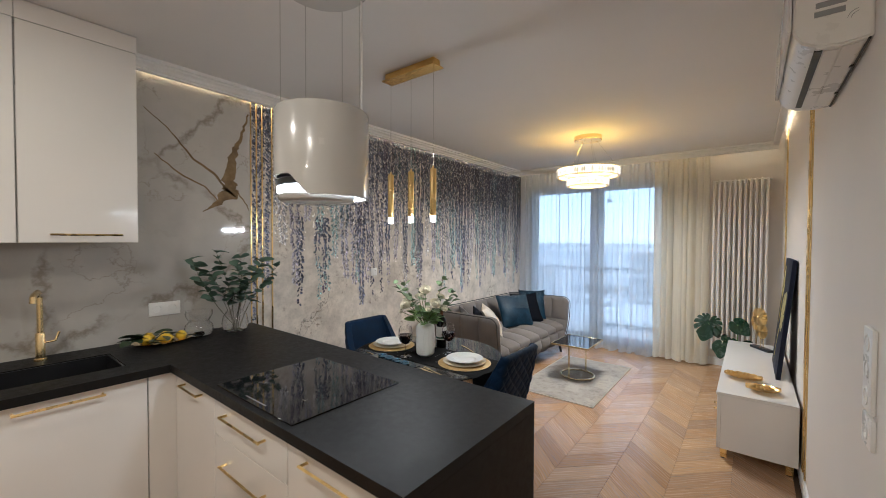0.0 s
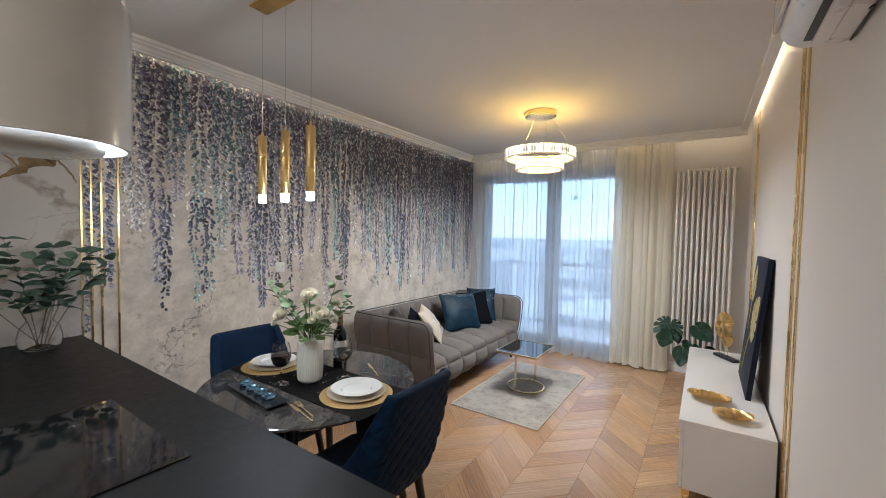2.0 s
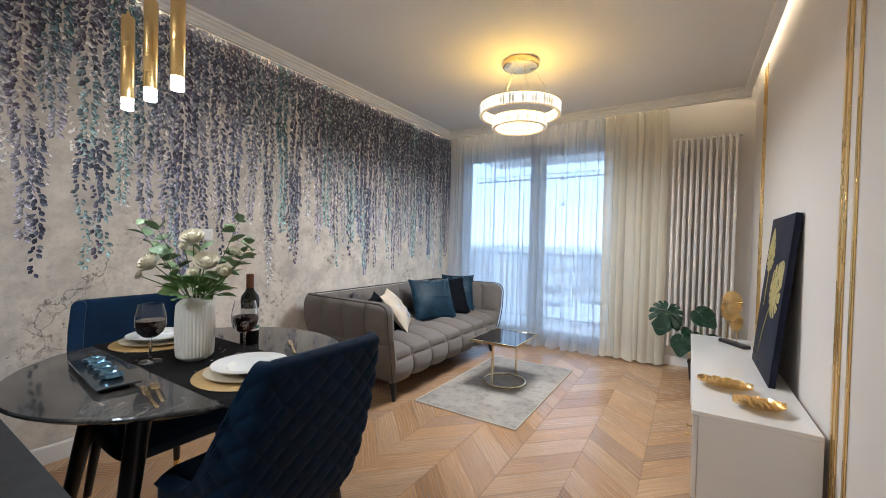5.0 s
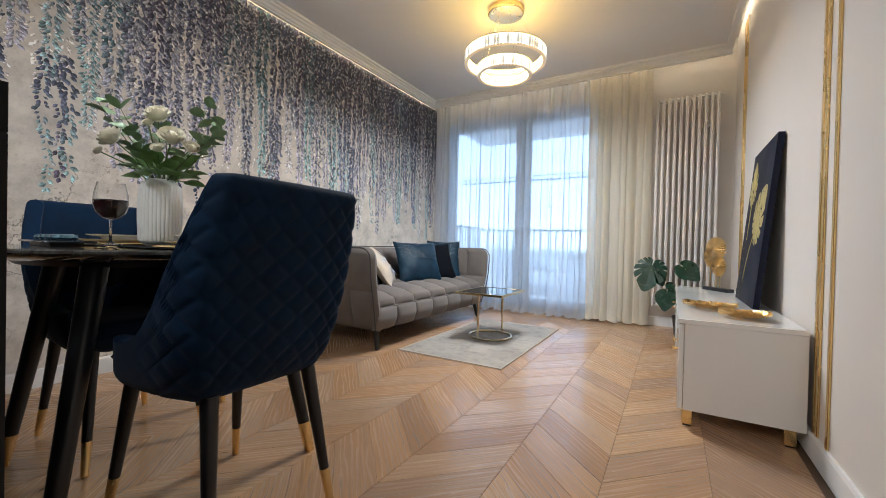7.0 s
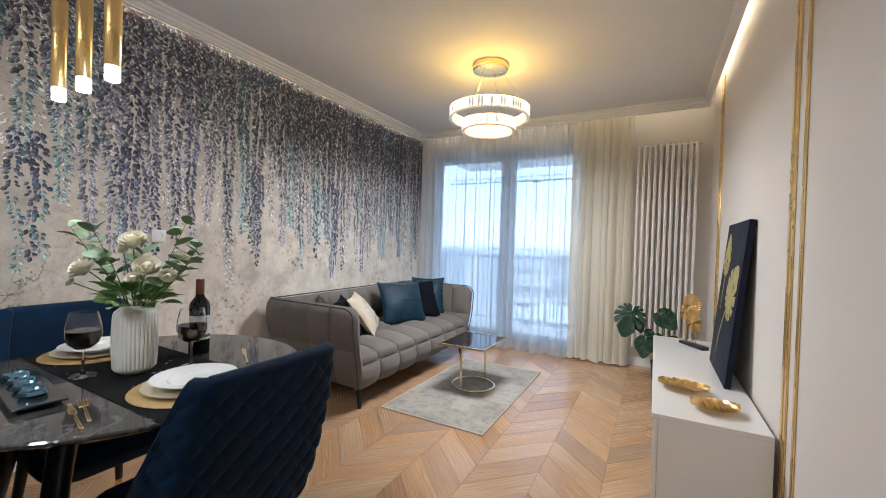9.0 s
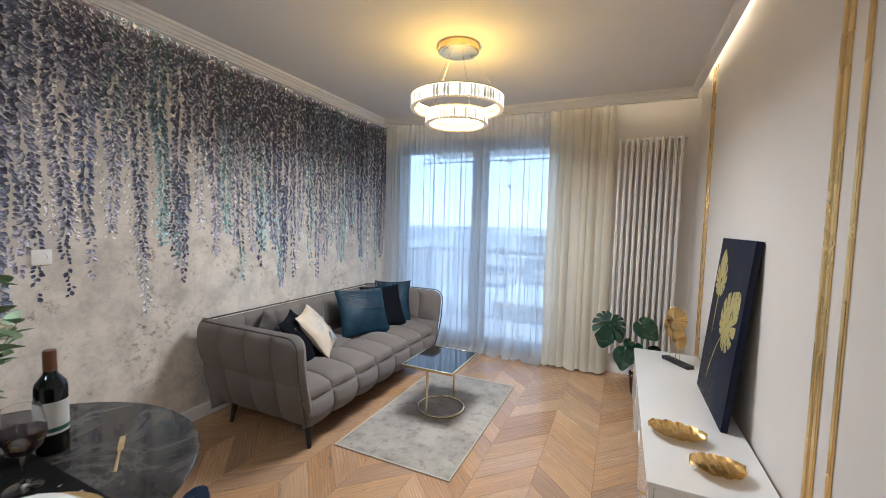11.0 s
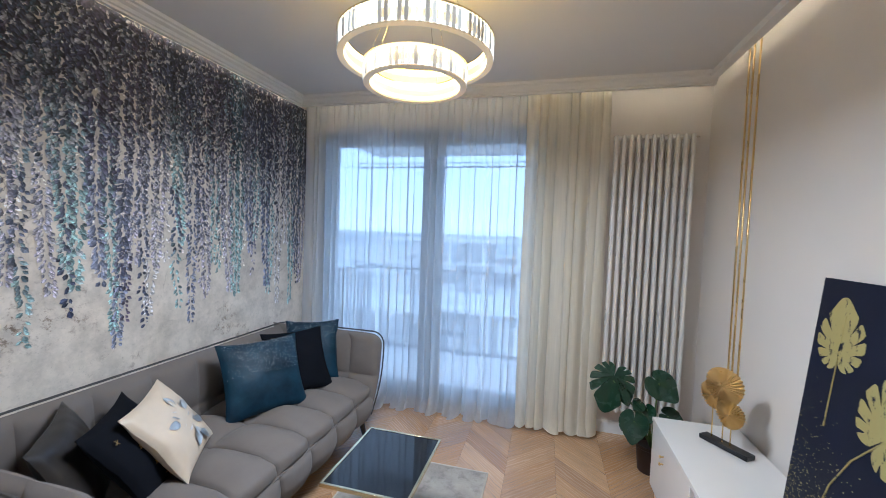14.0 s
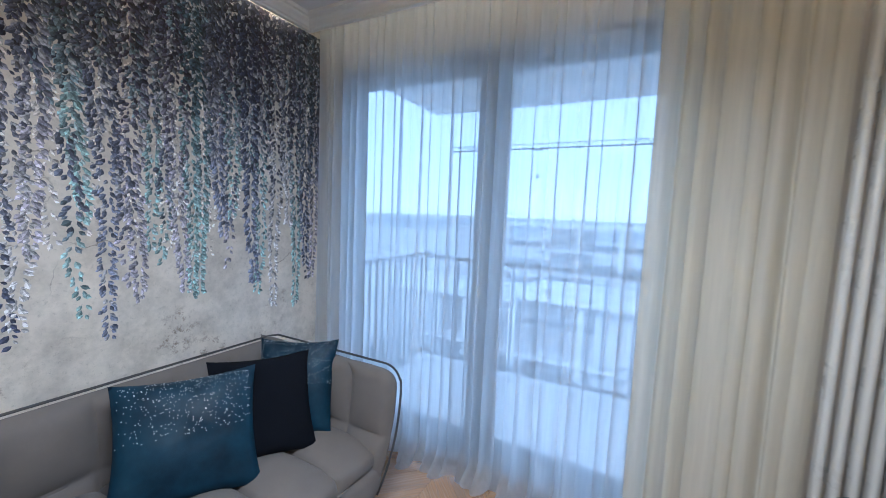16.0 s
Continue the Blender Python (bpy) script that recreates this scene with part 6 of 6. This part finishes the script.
def monstera(bm, m, size, bend=0.25, split=True):
    """A heart-shaped leaf with slits between its lobes; the stalk joins at the origin, the tip lies along +y."""
    cuts = (34, 60, 86, 112, 136)
    hub = bm.verts.new(m @ Vector((0, 0, 0)))
    first = prev = None
    n = 120
    for i in range(n + 1):
        a = -172 + 344 * i / n
        s = abs(a)
        r = 0.62 * (0.72 + 0.28 * math.cos(radians(s) * 1.0)) + 0.16 * math.exp(-((s - 0) / 16) ** 2)
        r *= 1 - 0.35 * max(0, (s - 140) / 32) ** 2
        r *= 1 - (0.45 if split else 0.05) * sum(math.exp(-((s - c) / 2.2) ** 2) for c in cuts)
        x, y = r * math.sin(radians(a)) * 0.94, r * math.cos(radians(a))
        v = bm.verts.new(m @ Vector((size * x, size * y, -bend * size * (x * x + max(0, y) ** 2) + 0.05 * size * abs(x))))
        if prev:
            bm.faces.new((hub, prev, v))
        prev = v


def flat(m):
    return m @ Matrix.Diagonal((1, 1, 0.02, 1))


for cx, cy, ang, s in ((-0.175, 0.66, 4, 0.265), (0.075, 0.455, -40, 0.35)):
    bm = B()
    monstera(bm, flat(pm @ Matrix.Translation((cx, cy, 0.002)) @ Matrix.Rotation(radians(ang), 4, "Z")), s)
    part("painted_leaf", bm, FLAKE, art, "gold leaf painting")
for pts in ([(-0.172, 0.8), (-0.175, 0.64), (-0.18, 0.38)], [(0.2, 0.56), (0.075, 0.45), (-0.03, 0.33), (-0.1, 0.2), (-0.13, 0.09)]):
    bm = tube(B(), [pm @ Vector((a, b, 0.001)) for a, b in pts], 0.0028, 5)
    part("painted_stalk", bm, FLAKE, art)
rnd = random.Random(17)
bm = B()
for k in range(420):
    a, b = -0.32 + abs(rnd.gauss(0, 0.16)), 0.01 + abs(rnd.gauss(0, 0.16))
    if abs(a) < 0.318 and b < 0.9:
        r = rnd.uniform(0.001, 0.003)
        c0 = bmesh.ops.create_circle(bm, cap_ends=True, segments=5, radius=r, matrix=pm @ Matrix.Translation((a, b, 0.0008)))
part("gold_specks", bm, FLAKE, art, "sprayed gold specks", kind="stuff")

# gold leaf dishes
def leaf_dish(x, y, ang, L, W, label):
    def fn(u, v):
        t = 2 * u - 1
        w = W / 2 * max(0.02, (1 - abs(t) ** 2.2)) ** 0.6
        s = 2 * v - 1
        h = 0.005 + 0.024 * abs(s) ** 2 + 0.012 * abs(t) ** 3 + 0.002 * math.sin(t * 30 + 2 * s) * abs(s) + 0.003 * noise.noise(Vector((t * 5, s * 3, L * 40)))
        return Vector((L / 2 * t, w * s * (1 + 0.07 * math.sin(t * 14)), h))
    bm = sheet(B(), fn, 34, 14)
    bm.transform(Matrix.Translation((x, y, 0.4855)) @ Matrix.Rotation(radians(ang), 4, "Z"))
    bmesh.ops.solidify(bm, geom=bm.faces[:], thickness=0.002)
    ob = part("leaf_dish", bm, POLISHED_GOLD)
    tagged(ob, label, "dish", "gold leaf dishes")


leaf_dish(-0.03, 3.80, -6, 0.24, 0.18, "gold leaf-shaped dish on the sideboard")
leaf_dish(0.085, 3.56, 8, 0.2, 0.17, "smaller gold leaf-shaped dish")

# gold fan sculpture
FAN_GOLD = plain("fan_gold", (0.97, 0.79, 0.46), 0.33, 1.0, vary=0.06, scale=20, grain=0.03)
sc = thing("fan_sculpture", (0.085, 4.98, 0.4845), "gold ginkgo fan sculpture on a black base", "sculpture")
bm = box(B(), -0.03, 0.03, -0.12, 0.12, 0, 0.024, 0.002, 1)
sm = Matrix.Translation((0.1, 4.95, 0.485)) @ Matrix.Rotation(radians(35), 4, "Z")
bm.transform(sm)
part("plinth", bm, BLACK_PAINT, sc)
for oy, oz, r, ph in ((0.02, 0.315, 0.095, 0.0), (0.075, 0.25, 0.072, 0.4), (-0.02, 0.185, 0.07, 0.9)):
    def fan(u, v, r=r, oy=oy, oz=oz):
        a = 2 * math.pi * u
        rr = r * (0.04 + 0.96 * v) * (1 + 0.03 * math.sin(a * 3))
        return Vector((-0.012 - 0.02 * (1 - v) + 0.008 * v * math.sin(a * 30) + oy * 0.15, oy + rr * math.cos(a), oz + rr * math.sin(a)))
    bm = sheet(B(), fan, 120, 8, True)
    bm.transform(sm)
    bmesh.ops.solidify(bm, geom=bm.faces[:], thickness=0.0015)
    part("fan", bm, FAN_GOLD, sc, "pleated gold fan")
    bm = tube(B(), [(0, oy, 0.02), (-0.004, oy, oz)], 0.003, 8)
    bm.transform(sm)
    part("stem", bm, GOLD, sc)

# plant behind the sideboard
PLX, PLY = -0.1, 5.5
plant = thing("monstera_plant", (PLX, PLY, 0), "potted monstera with split glossy leaves", "houseplant")
part("pot", lathe(B(), [(0, 0), (0.07, 0), (0.075, 0.006), (0.09, 0.16), (0.095, 0.165), (0.095, 0.185), (0.088, 0.185), (0.086, 0.16), (0, 0.155)], 32, (PLX, PLY, 0)), plain("dark_pot", (0.04, 0.02, 0.016), 0.5, vary=0.3), plant)
MONSTERA = plain("monstera_leaf", (0.012, 0.046, 0.022), 0.26, vary=0.4, scale=14, grain=0.1, coat=0.2)
for tip, d, s, split in (((-0.37, 5.40, 0.61), (-0.25, -0.35, -0.85), 0.31, True), ((-0.1, 5.40, 0.625), (0.62, -0.3, -0.5), 0.21, False), ((-0.24, 5.36, 0.375), (-0.1, -0.5, -0.85), 0.2, False),
                         ((-0.2, 5.42, 0.47), (-0.4, -0.6, -0.2), 0.1, False), ((-0.15, 5.44, 0.43), (0.1, -0.6, -0.5), 0.12, False), ((-0.02, 5.46, 0.4), (0.8, -0.4, -0.2), 0.14, False), ((-0.3, 5.42, 0.53), (0.3, -0.5, -0.7), 0.12, False)):
    t = Vector(tip)
    p0 = Vector((PLX, PLY, 0.155))
    part("stalk", tube(B(), [p0, p0.lerp(t, 0.5) + Vector((0, 0, 0.06)), t], [0.006, 0.005, 0.004], 8), LEAF_GREEN, plant)
    dv = Vector(d).normalized()
    face = Vector((0.0, -0.9, 0.4))
    zx = (face - dv * face.dot(dv)).normalized()
    bm = B()
    monstera(bm, axes(t - dv * s * 0.1, dv.cross(zx), dv, zx), s, 0.3, split)
    part("leaf", bm, MONSTERA, plant)

# ---- chevron floor, last of all ----
floor = structure("floor", box(B(), XL, XR, YB, YF, -0.1, -0.004), plain("floor_joint", (0.09, 0.055, 0.03), 0.7), "oak chevron parquet floor", category="floor")
COL, STEP, GAP = 0.316, 0.2005, 0.0004


def board_mesh(name, slope, x_lo=0.0, x_hi=COL):
    """One chevron board: a skewed strip with bevelled long edges; grain runs along it."""
    s = 1 if slope > 0 else -1
    x0, x1 = x_lo + GAP, x_hi - GAP
    y = lambda x: s * x
    e = 0.001
    top = [(x0 + e, y(x0) + GAP + e, 0.0), (x1 - e, y(x1) + GAP + e, 0.0), (x1 - e, y(x1) + STEP - GAP - e, 0.0), (x0 + e, y(x0) + STEP - GAP - e, 0.0)]
    low = [(x0, y(x0) + GAP, -0.0014), (x1, y(x1) + GAP, -0.0014), (x1, y(x1) + STEP - GAP, -0.0014), (x0, y(x0) + STEP - GAP, -0.0014)]
    vs = low + top
    fs = [(4, 5, 6, 7), (0, 1, 5, 4), (1, 2, 6, 5), (2, 3, 7, 6), (3, 0, 4, 7)]
    return vs, fs, s


def with_grain(me, s_of):
    uv = me.uv_layers.new(name="grain")
    for poly in me.polygons:
        s = s_of(poly.index)
        for li in poly.loop_indices:
            x, y, _ = me.vertices[me.loops[li].vertex_index].co
            uv.data[li].uv = ((x + s * y) * 0.7071, (y - s * x) * 0.7071)


shared = {}
for s in (1, -1):
    vs, fs, _ = board_mesh("board", s)
    me = bpy.data.meshes.new("board")
    me.from_pydata(vs, [], fs)
    with_grain(me, lambda i, s=s: s)
    me.materials.append(OAK)
    shared[s] = me
rest_v, rest_f, rest_s = [], [], []
near = 0
for k in range(-9, 3):
    xs = -0.705 + k * COL
    s = -1 if k % 2 == 0 else 1
    lo, hi = max(0.0, XL - xs), min(COL, XR - xs)
    if hi - lo < 0.02:
        continue
    start = 3.06 + (0 if s < 0 else -COL)
    whole = hi - lo > COL - 1e-6
    j = math.floor((YB - start) / STEP) - 2
    while start + j * STEP < YF + 0.4:
        y0 = start + j * STEP
        j += 1
        if whole and -1.95 < xs < 0.1 and 1.9 < y0 < 5.35 and near < 300:
            ob = new("board", shared[s])
            ob.parent, ob.location = floor, (xs, y0, 0)
            near += 1
            continue
        vs, fs, _ = board_mesh("board", s, lo, hi)
        if max(v[1] + y0 for v in vs) > YF + 0.02 or min(v[1] + y0 for v in vs) < YB:
            vs = [(a, min(max(b, YB - y0), YF - y0), c) for a, b, c in vs]
        n0 = len(rest_v)
        rest_v += [(a + xs, b + y0, c) for a, b, c in vs]
        rest_f += [tuple(i + n0 for i in f) for f in fs]
        rest_s += [s] * len(fs)
me = bpy.data.meshes.new("outer_boards")
me.from_pydata(rest_v, [], rest_f)
with_grain(me, lambda i: rest_s[i])
me.materials.append(OAK)
outer = new("outer_boards", me)
outer.parent = floor
tagged(outer, "oak boards along the edges of the room", kind="stuff")
